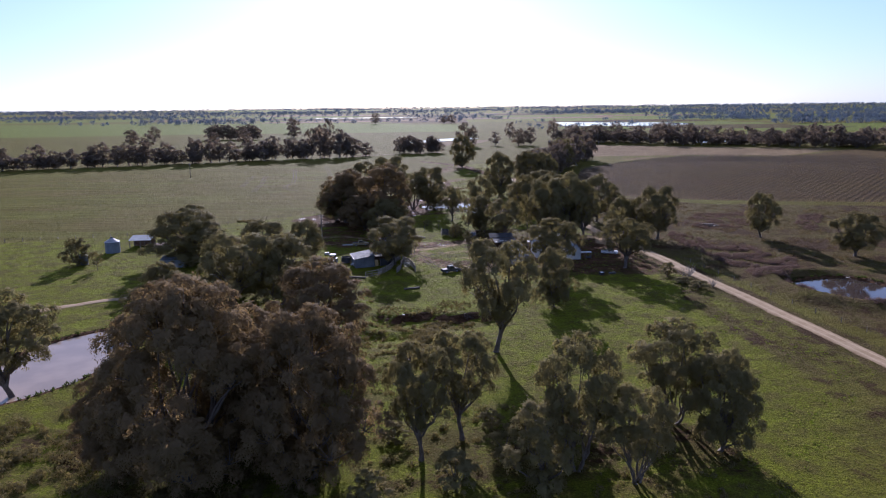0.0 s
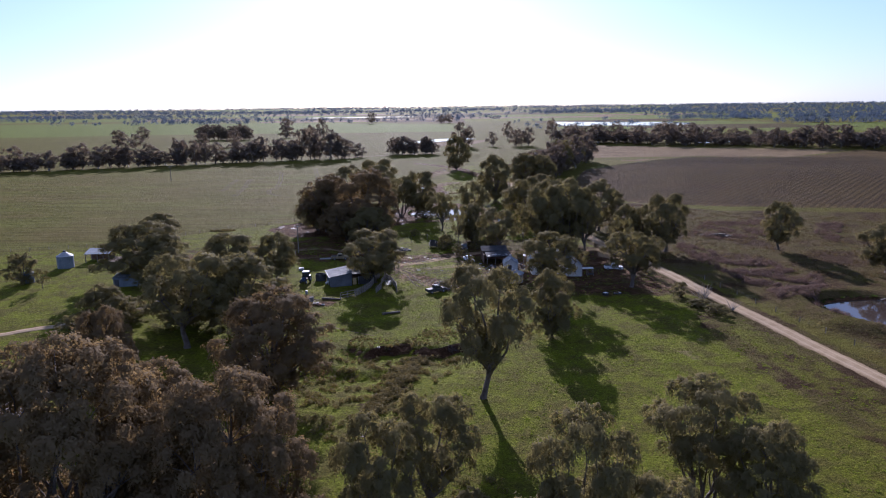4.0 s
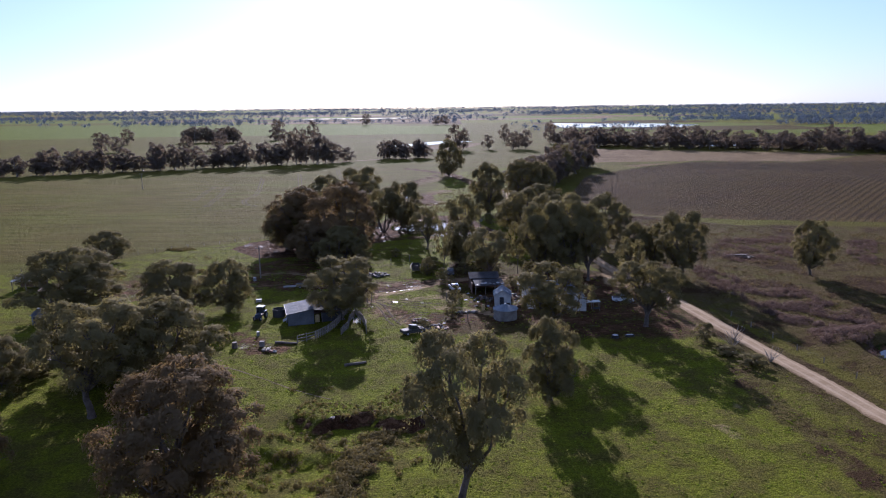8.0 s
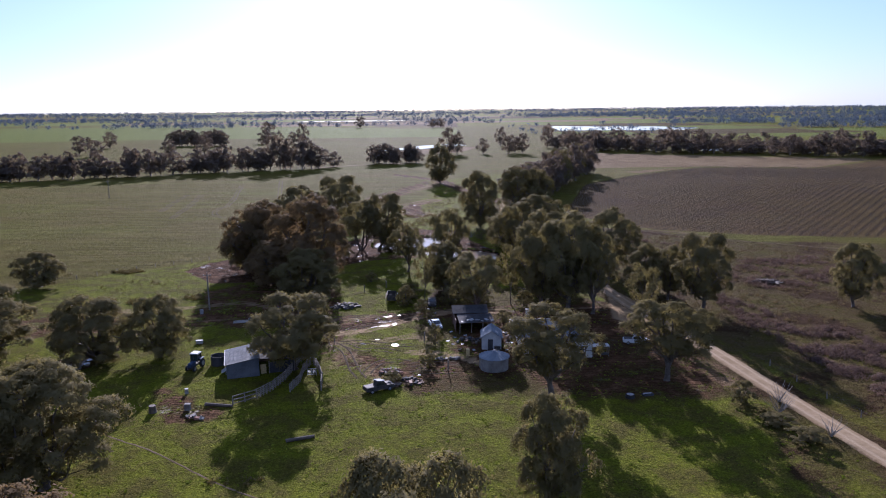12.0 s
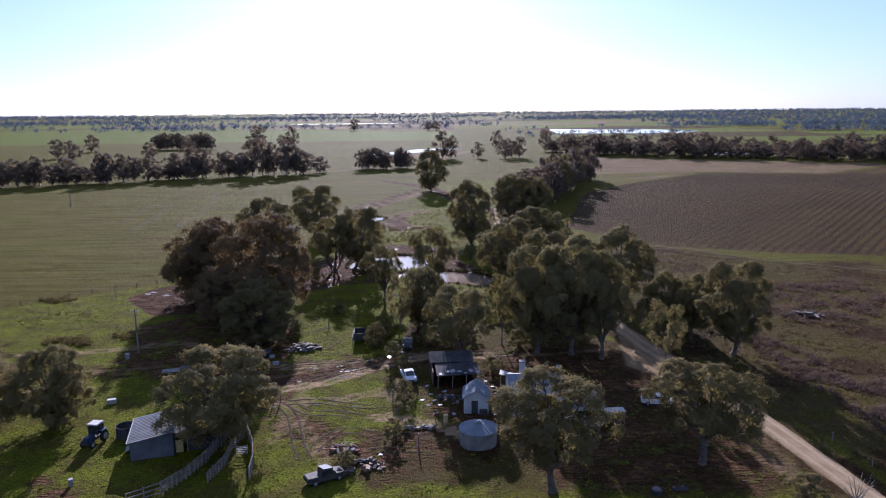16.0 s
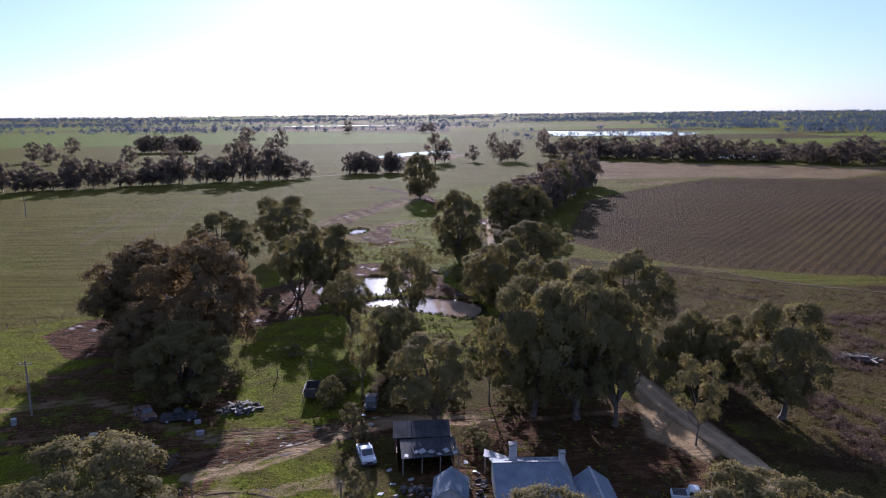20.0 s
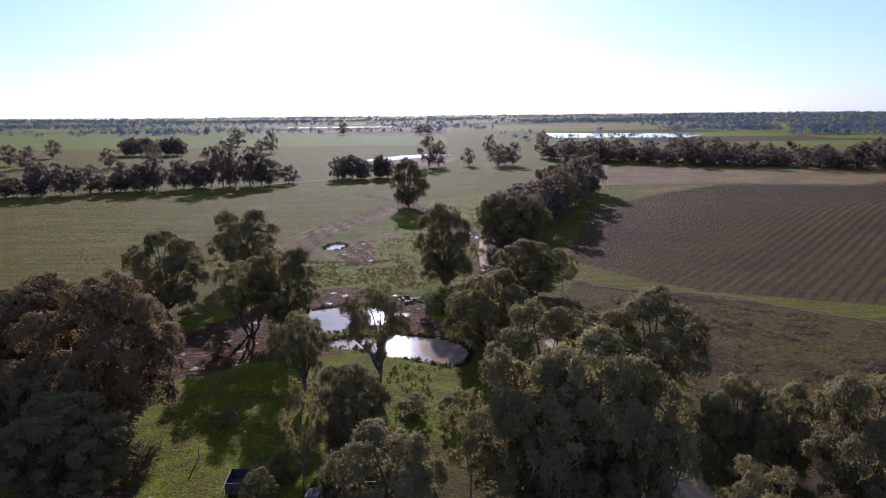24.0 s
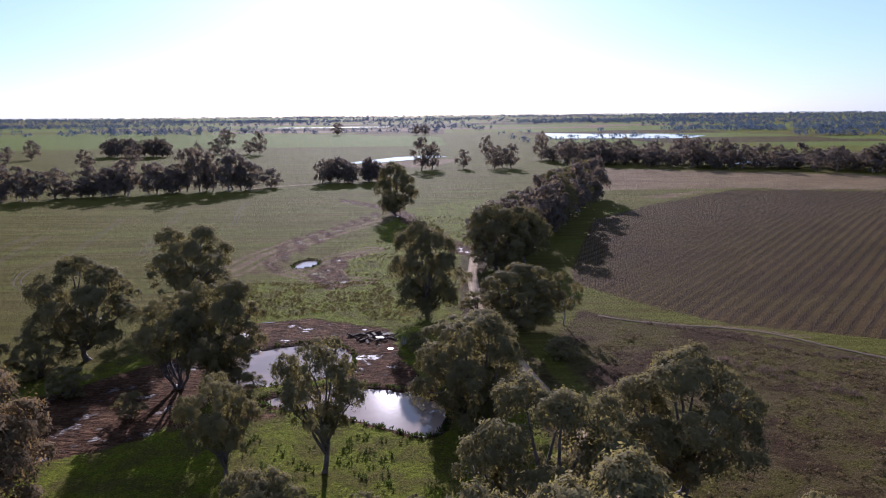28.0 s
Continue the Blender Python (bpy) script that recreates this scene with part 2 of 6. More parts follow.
DAM_LEFT = [(-72, 108), (-80, 118), (-78, 134), (-74, 144), (-65, 150.5), (-58.5, 144), (-59, 126), (-63.5, 116)]
DAM_RIGHT = [(88.5, 179), (92, 182), (97, 183.6), (104, 184.6), (108, 182), (111, 174), (107, 165), (99, 159.5), (94, 163), (90, 171)]
POND_NEAR = [(4.3, 303.9), (8.4, 308.2), (19.2, 310.6), (28.6, 307.4), (33.5, 302.4), (34, 298), (32.2, 290.5), (25.3, 295), (20.2, 298), (12, 302)]
POND_FAR = [(-5.2, 312), (-6.4, 322), (-2.6, 328), (5, 332.5), (14, 332), (18, 325), (16.6, 316), (6, 311.5)]
POND_SMALL = [(-5.7, 399.5), (-7, 407), (-4, 413.5), (-1, 411), (-0.7, 404)]
POND_CREEK = [(-60, 200), (-52, 206), (-48, 213), (-51, 215), (-58, 208), (-63, 203)]


def rounded(poly, times=2):
    """The outline with its corners cut."""
    for _ in range(times):
        out = []
        for (ax, ay), (bx, by) in zip(poly, poly[1:] + poly[:1]):
            out += [(0.75 * ax + 0.25 * bx, 0.75 * ay + 0.25 * by), (0.25 * ax + 0.75 * bx, 0.25 * ay + 0.75 * by)]
        poly = out
    return poly


DAM_LEFT, DAM_RIGHT, POND_NEAR, POND_FAR = rounded(DAM_LEFT), rounded(DAM_RIGHT), rounded(POND_NEAR), rounded(POND_FAR)
POND_SMALL, POND_CREEK = rounded(POND_SMALL), rounded(POND_CREEK)
PONDS = [DAM_LEFT, DAM_RIGHT, POND_NEAR, POND_FAR, POND_SMALL, POND_CREEK]
ROAD = [(118, -140), (96, 20), (85, 84), (79.2, 118), (77.2, 132), (76, 140.7), (74.9, 148), (73.6, 157), (72.1, 167), (70.5, 175.5), (69.1, 184.5), (67.9, 193), (66.6, 202), (65.3, 211), (63.9, 220), (61.6, 230), (58.5, 241), (56.5, 256), (55, 273), (51.5, 296), (48, 318), (44.5, 340), (42.9, 356), (44.2, 390), (48, 430)]
DRIVE = [(-150, 118), (-110, 146), (-90, 163), (-81.7, 169), (-70, 175), (-60, 190), (-52, 222), (-42, 235), (-30, 236), (-10, 230), (-4, 234), (7, 238.5), (16.6, 241), (28, 240.7), (37, 239.7), (56, 243)]
CATTLE_PATH = [(-38.8, 185.1), (-36.0, 181.8), (-31.9, 178.8), (-26.0, 175.8), (-21.8, 172.4), (-17.3, 168.9), (-12.3, 165.0), (-8.3, 162.8)]
VINES = [(69.5, 377), (82, 356), (94.8, 340), (111, 333), (130, 325), (330, 290), (420, 400), (420, 565), (273, 566), (201.4, 583), (133.8, 518), (97, 473), (72, 392)]
HOME_FLAT = [(-220, -160), (-150, 246), (-103, 256), (-75, 284), (-46, 303), (-22, 330), (-24, 372), (-8, 392), (10, 440), (20, 520), (62, 560), (52, 440), (40, 400), (44, 340), (60, 270), (68, 240), (72, 190), (84, 125), (120, 20), (180, -150)]
SCRUB = [(70, 205), (74, 180), (86, 128), (124, 20), (200, -150), (400, -150), (400, 270), (120, 316), (85, 342), (66, 352), (54, 330), (58, 290), (60, 255)]


def rise(x, y):
    """The height of the ground."""
    x, y = np.asarray(x, float), np.asarray(y, float)
    z = 4.2 * np.exp(-((x - 195) / 95) ** 2 - ((y - 450) / 78) ** 2)
    z = z + (0.05 * np.sin(x * 1.31 + 1.7 * np.sin(y * 0.83)) * np.sin(y * 1.17 + 1.1 * np.sin(x * 0.61)) + 0.05 * np.sin(x * 0.47 + 0.9 * np.sin(y * 0.6)) * np.sin(y * 0.53)) * smooth(y, 700, 450) * smooth(along(ROAD, x, y), 3, 7)
    z = z + 0.12 * np.sin(x * 0.13 + 1.3 * np.sin(y * 0.07)) * np.sin(y * 0.11 + 0.5)
    wob = 1.2 * np.sin(x * 0.55) + 0.7 * np.sin(x * 1.3 + 1)
    cut = smooth(y + wob, 156.2, 154.6) * smooth(y, 138, 152) * smooth(x, -16, -11) * smooth(x, 16, 11)
    z = z - 1.3 * cut
    cut = smooth(y + 0.6 * wob, 146, 144.4) * smooth(y, 128, 141) * smooth(x, -21, -17) * smooth(x, -3, -7)
    z = z - 1.1 * cut
    for p in PONDS:
        s = inside(p, x, y)
        z = z + 0.1 * smooth(s, -5, -1.2) * smooth(s, 0.2, -1.2) - 0.9 * smooth(s, -0.5, 1.2)
    z = z + 1.6 * smooth(inside([(86, 186), (104, 190), (118, 180), (118, 160), (100, 154), (86, 164)], x, y), -7, 0) * smooth(inside(DAM_RIGHT, x, y), -1, -4) * smooth(x, 120, 90)
    z = z - 0.1 * smooth(np.abs(along(ROAD, x, y) - 3.4), 1.4, 0.4)
    return z


def ground_at(x, y):
    return float(rise(np.array([x]), np.array([y]))[0])


def spread(lo, a, b, hi, step, grow=1.13):
    core = list(np.arange(a, b + step, step))
    out, d = [core[-1]], step
    while out[-1] < hi:
        d *= grow
        out.append(out[-1] + d)
    low, d = [core[0]], step
    while low[-1] > lo:
        d *= grow
        low.append(low[-1] - d)
    return np.array(low[:0:-1] + core + out[1:])


def mesh_object(name, verts, faces, material, parent=None):
    me = bpy.data.meshes.new(name)
    me.from_pydata(verts, [], faces)
    me.materials.append(material)
    ob = new(name, me)
    if parent is not None:
        ob.parent = parent
    return ob


def build_ground():
    gx, gy = spread(-4300, -125, 150, 4300, 1.3, 1.09), spread(-700, 60, 420, 4650, 1.3, 1.06)
    x, y = np.meshgrid(gx, gy)
    nx, ny = len(gx), len(gy)
    z = rise(x, y)
    verts = np.stack([x, y, z], -1).reshape(-1, 3)
    i = np.arange(nx * ny).reshape(ny, nx)
    faces = np.stack([i[:-1, :-1], i[:-1, 1:], i[1:, 1:], i[1:, :-1]], -1).reshape(-1, 4)
    ob = mesh_object("ground", verts.tolist(), faces.tolist(), M_GROUND)
    ob.data.polygons.foreach_set("use_smooth", [True] * len(ob.data.polygons))

    def soft(poly, w=5.0):
        return smooth(inside(poly, x, y), -w, w)

    lush = soft(HOME_FLAT, 9)
    lush = np.maximum(lush, soft([(-900, 1050), (-120, 1090), (60, 1085), (60, 1400), (-280, 1600), (-620, 1710), (-1500, 1700)], 10))
    lush = np.maximum(lush, soft([(430, 1000), (980, 980), (980, 1230), (470, 1230)], 8))
    lush = np.maximum(lush, soft([(180, 1750), (560, 1700), (560, 2200), (180, 2200)], 8))
    lush = np.maximum(lush, 0.52 * smooth(along(ROAD, x, y), 12, 5) * smooth(y, 235, 200))
    lush = lush * (1 - 0.45 * soft([(30, 60), (120, 60), (84, 130), (70, 180), (52, 168), (46, 110)], 16))
    # verge browner past y 185: shade of roadside trees put into the ground colour
    dry = soft(SCRUB, 4) * (0.9 - (0.12 + 0.33 * smooth(y, 215, 185)) * smooth(along(ROAD, x, y), 16, 7))
    dry = np.maximum(dry, 0.62 * soft([(12, 200), (22, 190), (62, 186), (66, 220), (55, 240), (20, 232)], 5))
    dry = np.maximum(dry, 0.52 * soft([(40, 60), (120, 60), (84, 130), (72, 170), (60, 160), (56, 110)], 12))
    dry = np.maximum(dry, 0.6 * smooth(along([(62, 176), (60, 166), (60, 158), (61, 148), (61, 138), (64, 120)], x, y), 4.5, 1.5))
    dry = np.maximum(dry, 0.55 * smooth(along([(85, 110), (76, 140), (66, 172), (60, 200)], x, y), 9, 3))
    dry = np.maximum(dry, soft([(-100, 1560), (900, 1420), (1500, 2400), (-900, 2500)], 30) * 0.4)
    dry = np.maximum(dry, 0.9 * soft([(36, 205), (58, 204), (61, 228), (55, 246), (40, 258), (34, 230)], 4))
    dry = np.maximum(dry, 0.66 * soft([(8, 219), (30, 219), (38, 226), (40, 262), (12, 262), (8, 240)], 4))
    dry = np.maximum(dry, 0.5 * soft([(-60, 225), (-95, 240), (-90, 262), (-60, 252), (-48, 232)], 6))
    # paddocks of different crops and grass beyond the windbreaks
    ix, iy = np.floor((x + 0.22 * y + 40) / 310), np.floor((y - 0.08 * x) / 175)
    pick = np.modf(np.abs(np.sin(ix * 127.1 + iy * 311.7) * 4375.85))[0]
    away = np.maximum(smooth(y, 1560, 1600), smooth(y, 900, 930) * smooth(x, 190, 220))
    lush = np.maximum(lush, away * (pick < 0.55))
    dry = np.maximum(dry * (1 - away * (pick < 0.55)), 0.75 * away * (pick > 0.86))
    dry = np.maximum(dry, 0.52 * soft([(-80, 60), (-66, 100), (-50, 108), (-34, 104), (-20, 96), (-18, 60)], 6))
    dry = np.maximum(dry, 0.56 * soft([(-8, 82), (-6, 100), (10, 106), (40, 104), (44, 84)], 6))
    dry = np.maximum(dry, 0.62 * smooth(along([(1.0, 151.0), (-1.3, 147.1), (-2.1, 140.9), (-2.9, 137.7), (-4.6, 132.5), (-5.6, 129.1)], x, y), 4.5, 2.0))
    dry = np.maximum(dry, 0.8 * smooth(along(ROAD, x, y), 5.5, 3.0))
    mud = soft([(-9, 346), (6, 350), (24, 341), (27, 322), (34, 306), (20, 311), (12, 318), (-2, 306), (-8, 292), (-26, 282), (-40, 288), (-34, 304), (-22, 318), (-12, 330)], 3)
    mud = np.maximum(mud, soft([(-57, 284), (-53, 294), (-46, 301), (-38, 289), (-30, 272), (-45, 269)], 2.5))
    sweep = along([(-24, 396), (-20, 420), (-12, 444), (0, 466), (12, 488), (22, 505)], x, y)
    mud = np.maximum(mud, 0.5 * smooth(sweep, 9.5, 6) * (0.6 + 0.4 * np.sin(sweep * 1.7 + 3.6)))
    pale = smooth(sweep, 9, 6) * (0.5 + 0.34 * np.sin(sweep * 1.7 + 0.6))
    sweep = along([(14, 428), (4, 414), (-6, 396), (6, 386), (14, 384)], x, y)
    mud = np.maximum(mud, 0.34 * smooth(sweep, 6.5, 4))
    pale = np.maximum(pale, smooth(sweep, 7, 4.5) * (0.55 + 0.36 * np.sin(sweep * 1.9 + 0.6)))
    pale = np.maximum(pale, 0.7 * smooth(along([(-16, 408), (-11, 432), (-3, 450)], x, y), 3.2, 1.0))
    pale = np.maximum(pale, 0.8 * smooth(along([(12, 420), (4, 408), (8, 392)], x, y), 3.0, 1.0))
    # churned, drying mud fanning out from the small pond
    fan = np.maximum(soft([(-2.3, 391.8), (5.2, 375.3), (12.9, 374.8), (9.5, 397.4), (10.1, 417.2), (2.6, 417.8), (1.2, 410.2)], 3), 0.8 * soft([(-18.5, 392.9), (-6.7, 392.1), (-7.2, 418.5), (3.9, 464.7), (15.9, 503.5), (12.2, 529.2), (-6.4, 477.2), (-19.6, 447)], 5))
    comb = 0.5 + 0.5 * np.sin(0.9 * x + 0.35 * y + 1.5 * np.sin(0.08 * y))
    mud = np.maximum(mud, fan * (0.5 + 0.34 * (1 - comb)))
    pale = np.maximum(pale, fan * (0.26 + 0.36 * comb))
    sweep = along(DRIVE[6:], x, y)
    mud = np.maximum(mud, smooth(sweep, 8, 4) * (0.34 + 0.34 * np.sin(sweep * 3.4 + 0.15 * x)))
    sweep = along([(-8, 228), (-7, 216), (-2, 208), (4, 203)], x, y)
    mud = np.maximum(mud, smooth(sweep, 4, 2) * (0.36 + 0.34 * np.sin(sweep * 3.6)))
    mud = np.maximum(mud, 0.85 * smooth(along([(-12, 228), (-4, 231), (6, 236), (17, 238)], x, y), 4.5, 2))
    mud = np.maximum(mud, 0.46 * soft([(3, 196), (8, 208), (18, 210), (26, 206), (22, 196), (12, 192)], 3))
    mud = np.maximum(mud, 0.52 * soft([(-8, 218), (-6, 208), (0, 204), (4, 198), (18, 198), (22, 205), (14, 212), (6, 211), (-1, 217)], 2.5))
    mud = np.maximum(mud, 0.56 * soft([(-10, 238), (-11, 226), (-2, 226), (6, 229), (12, 236), (10, 240)], 2.5))
    mud = np.maximum(mud, 0.56 * soft([(30, 190), (46, 188), (58, 188), (66, 200), (62, 226), (52, 246), (36, 244), (16, 230), (15, 212), (26, 202)], 5))
    mud = np.maximum(mud, 0.57 * soft([(-40, 232), (-24, 228), (-10, 231), (-5, 243), (-8, 256), (-14, 268), (-30, 276), (-46, 262), (-44, 246)], 4))
    dry = np.maximum(dry, 0.72 * soft([(2, 196), (8, 209), (18, 212), (34, 206), (36, 196), (22, 193), (12, 192)], 3.5))
    mud = np.maximum(mud, 0.6 * soft([(4, 303), (12, 299), (-6, 292), (-14, 300)], 3))
    mud = np.maximum(mud, 0.62 * soft([(-32.4, 189.4), (-30.8, 193), (-29.7, 197), (-23.7, 191.5), (-19, 189), (-19, 185), (-27, 183)], 2))
    mud = np.maximum(mud, 0.58 * soft([(-84, 238), (-70, 246), (-56, 240), (-52, 226), (-62, 220), (-76, 226)], 5))
    mud = np.maximum(mud, 0.55 * soft([(-36, 197), (-31, 199.5), (-28.5, 195.5), (-33.5, 192)], 2))
    for p in PONDS:
        s = inside(p, x, y)
        mud = np.maximum(mud, smooth(s, -2.2, -0.6))
    mud = np.maximum(mud, 0.75 * smooth(along([(44, 420), (30, 470), (18, 520), (-10, 560)], x, y), 7, 2))
    wob = 1.2 * np.sin(x * 0.55) + 0.7 * np.sin(x * 1.3 + 1)
    mud = np.maximum(mud, 0.9 * smooth(np.abs(y + wob - 155.3), 1.5, 0.7) * smooth(x, -15, -11) * smooth(x, 15, 11))
    road = np.zeros_like(x)
    road = np.maximum(road, 0.46 * smooth(along(DRIVE[5:], x, y), 2.2, 0.8))
    road = np.maximum(road, 0.45 * soft([(60, 186), (66, 186), (66, 206), (58, 214), (57, 200)], 3))
    for spot in ([(46.5, 152), (51, 152.5), (52, 146), (48, 145)], [(52, 158), (55, 160.5), (56.5, 156), (53, 154.5)]):
        road = np.maximum(road, 0.52 * soft(spot, 2.2))
    road = np.maximum(road, 0.43 * smooth(along([(66, 354), (84, 341), (103, 329), (113, 314), (150, 300)], x, y), 2.0, 0.7))
    road = np.maximum(road, 0.8 * soft([(54.6, 250), (59, 256), (62, 240), (64, 230), (57, 225), (51.5, 233)], 2.5))
    # worn wheel tracks round the yard
    for line, level in (([(-60, 244), (-45, 246), (-32, 250), (-24, 245), (-14, 238.5), (-8, 235), (0, 238)], 0.5), ([(-8.2, 224.3), (-4, 226.4), (-0.6, 227.4), (6.3, 233.4), (12, 237), (18, 239.8), (28, 239.3)], 0.56),
                        ([(-7, 217.8), (-3, 220.8), (0.6, 219.6), (5.6, 221.5), (9, 223.5), (12, 219)], 0.5), ([(-3.6, 217.6), (-2.4, 212), (1, 206), (3, 200)], 0.48), ([(-3, 223.3), (-4.6, 215), (-5, 206)], 0.46),
                        ([(9, 213.5), (18, 211), (21, 207)], 0.56), ([(12.6, 214), (14, 222), (12, 228)], 0.46)):
        s = np.abs(along(line, x, y) - 0.9)
        road = np.maximum(road, level * smooth(s, 1.6, 0.5))
    soil = soft(VINES, 1.5)
    soil = np.maximum(soil, soft([(-440, 2020), (-170, 1985), (80, 1890), (70, 1500), (-130, 1625), (-300, 1735)], 8))
    soil = np.maximum(soil, soft([(280, 572), (420, 570), (560, 560), (560, 640), (370, 640)], 3))
    tan = soft([(112, 560), (150, 545), (199, 590), (275, 572), (366, 642), (225, 705), (160, 740)], 3) * (1 - soft([(108, 535), (196, 588), (128, 590)], 4))
    tan = np.maximum(tan, pale)
    tan = np.maximum(tan, 0.75 * smooth(along([(91, 339.5), (98.8, 335.3), (106, 331)], x, y), 1.6, 0.5))
    tan = np.maximum(tan, 0.7 * away * (pick > 0.72) * (pick < 0.86))
    tan = np.maximum(tan, 0.8 * soft([(-400, 1650), (-120, 1640), (-120, 1760), (-400, 1770)], 8))
    tan = np.maximum(tan, 0.85 * soft([(-40, 740), (40, 760), (70, 860), (10, 870)], 10))
    # young green crops in the distance
    crop = soft([(-900, 1050), (-120, 1090), (60, 1085), (60, 1400), (-280, 1600), (-620, 1710), (-1500, 1700)], 10)
    crop = np.maximum(crop, soft([(430, 1000), (980, 980), (980, 1230), (470, 1230)], 8))
    crop = np.maximum(crop, soft([(180, 1750), (560, 1700), (560, 2200), (180, 2200)], 8))
    crop = np.maximum(crop, 0.9 * away * (pick < 0.3))
    for name, chans in (("zone_a", (lush, mud, dry, np.ones_like(lush))), ("zone_b", (road, soil, tan, crop))):
        at = ob.data.attributes.new(name, "FLOAT_COLOR", "POINT")
        at.data.foreach_set("color", np.stack(chans, -1).astype(np.float32).ravel())
    return tagged(ob, "paddocks of grass, mud and bare soil to the horizon", "ground", kind="structure")


build_ground()


def road_material(name, tone):
    m, n, l, b = nodes_of(name)
    pos = n.new("ShaderNodeTexCoord").outputs["Object"]
    at = n.new("ShaderNodeAttribute")
    at.attribute_name = "across"
    side = calc(n, l, "ABSOLUTE", at.outputs["Fac"])
    fine, mid = noise_node(n, l, 2.6, 5, 0.7, pos), noise_node(n, l, 0.3, 4, 0.6, pos)
    col = mixed(n, l, ranged(n, l, mid, 0.35, 0.65), tuple(v * tone for v in (0.27, 0.19, 0.105)), tuple(v * tone for v in (0.36, 0.265, 0.16)))
    wheel = calc(n, l, "MULTIPLY", ranged(n, l, calc(n, l, "ABSOLUTE", calc(n, l, "SUBTRACT", side, 0.42)), 0.06, 0.2, 1.0, 0.0), 0.6)
    col = mixed(n, l, wheel, col, tuple(v * tone for v in (0.44, 0.34, 0.22)))
    rim = ranged(n, l, calc(n, l, "ADD", side, calc(n, l, "MULTIPLY", calc(n, l, "SUBTRACT", fine, 0.5), 0.5)), 0.72, 0.98)
    col = mixed(n, l, rim, col, (0.12, 0.08, 0.04))
    col = mixed(n, l, calc(n, l, "MULTIPLY", ranged(n, l, fine, 0.5, 0.62), 0.35), col, (0.17, 0.12, 0.07))
    l.new(col, b.inputs["Base Color"])
    b.inputs["Roughness"].default_value, b.inputs["Specular IOR Level"].default_value = 0.9, 0.02
    bump(n, l, b, calc(n, l, "SUBTRACT", fine, wheel), 0.6, 0.08)
    return m


def strip(name, line, half, material, label, category="track", lift=0.16, rag=0.06, step=1.0):
    """A worn strip along a line: a low crown, two wheel lines and ragged edges that sink into the ground."""
    p = np.array(line, float)
    run = np.r_[0, np.cumsum(np.hypot(*np.diff(p, axis=0).T))]
    at = np.arange(0, run[-1], step)
    c = np.stack([np.interp(at, run, p[:, 0]), np.interp(at, run, p[:, 1])], 1)
    c[4:-4] = sum(c[4 + k:len(c) - 4 + k] for k in range(-4, 5)) / 9
    d = np.gradient(c, axis=0)
    d /= np.linalg.norm(d, axis=1)[:, None]
    rn = np.random.default_rng(len(p))
    cols = np.array([-1.0, -0.8, -0.42, 0.0, 0.42, 0.8, 1.0])
    w = np.broadcast_to(np.asarray(half(c[:, 1]), float).reshape(-1, 1), (len(c), 1)) * cols * (1 + rag * rn.normal(size=(len(c), 7)) * (np.abs(cols) == 1))
    x, y = c[:, :1] + d[:, 1:] * w, c[:, 1:] - d[:, :1] * w
    z = rise(x, y) + lift * (1 - 1.25 * np.abs(cols) ** 3) - 0.2 * lift * (np.abs(cols) == 0.42)
    n = len(cols)
    faces = [(k * n + j, k * n + j + 1, k * n + n + j + 1, k * n + n + j) for k in range(len(c) - 1) for j in range(n - 1)]
    ob = mesh_object(name, np.stack([x, y, z], -1).reshape(-1, 3).tolist(), faces, material)
    ob.data.attributes.new("across", "FLOAT", "POINT").data.foreach_set("value", np.tile(cols, len(c)).astype(np.float32))
    ob.data.polygons.foreach_set("use_smooth", [True] * len(faces))
    return tagged(ob, label, category, kind="structure")


M_ROAD, M_MUD_RUT, M_HEADLAND, M_RUT = road_material("dirt_road", 0.8), road_material("rutted_mud", 0.15), road_material("dry_headland", 0.4), road_material("trodden_earth", 0.2)
strip("road", ROAD, lambda y: 2.05 - 0.55 * smooth(y, 250, 300), M_ROAD, "straight pale dirt road with worn wheel lines", "road")
strip("farm_track", DRIVE[:6], lambda y: 1.5 - 0.4 * smooth(y, 175, 190), M_ROAD, "narrow pale farm track past the dam")
strip("farm_track", [(-72, 613), (-57, 628), (-41, 637), (-31, 645), (-11, 651), (6, 655)], lambda y: 1.3, M_ROAD, "pale track past the end of the windbreak")
strip("farm_track", [(69, 348), (72, 344.7), (82, 340.8), (93.7, 337.2), (100.2, 333.5), (104, 329), (111.4, 321), (120, 313.5), (150, 297)], lambda y: 0.6, M_HEADLAND, "dry wheel track along the vineyard's headland", rag=0.2)
for line in ([(-107, 403), (-111, 432), (-114.6, 464)], [(-95, 382), (-99.4, 419), (-107, 463)], [(-71, 380), (-75.7, 384), (-81, 394), (-83, 405), (-81, 415), (-86, 448), (-97, 505)], [(-59, 423), (-66.6, 464), (-79, 530)], [(-44.7, 483), (-51.7, 521), (-58, 560)]):
    p = np.array(line, float)
    d = np.gradient(p, axis=0)
    d /= np.linalg.norm(d, axis=1)[:, None]
    for side in (-0.85, 0.85):
        strip("wheel_track", (p + side * np.stack([d[:, 1], -d[:, 0]], 1)).tolist(), lambda y: 0.24, M_RUT, "faint wheel line pressed into paddock grass", "wheel track", 0.04, 0.25)
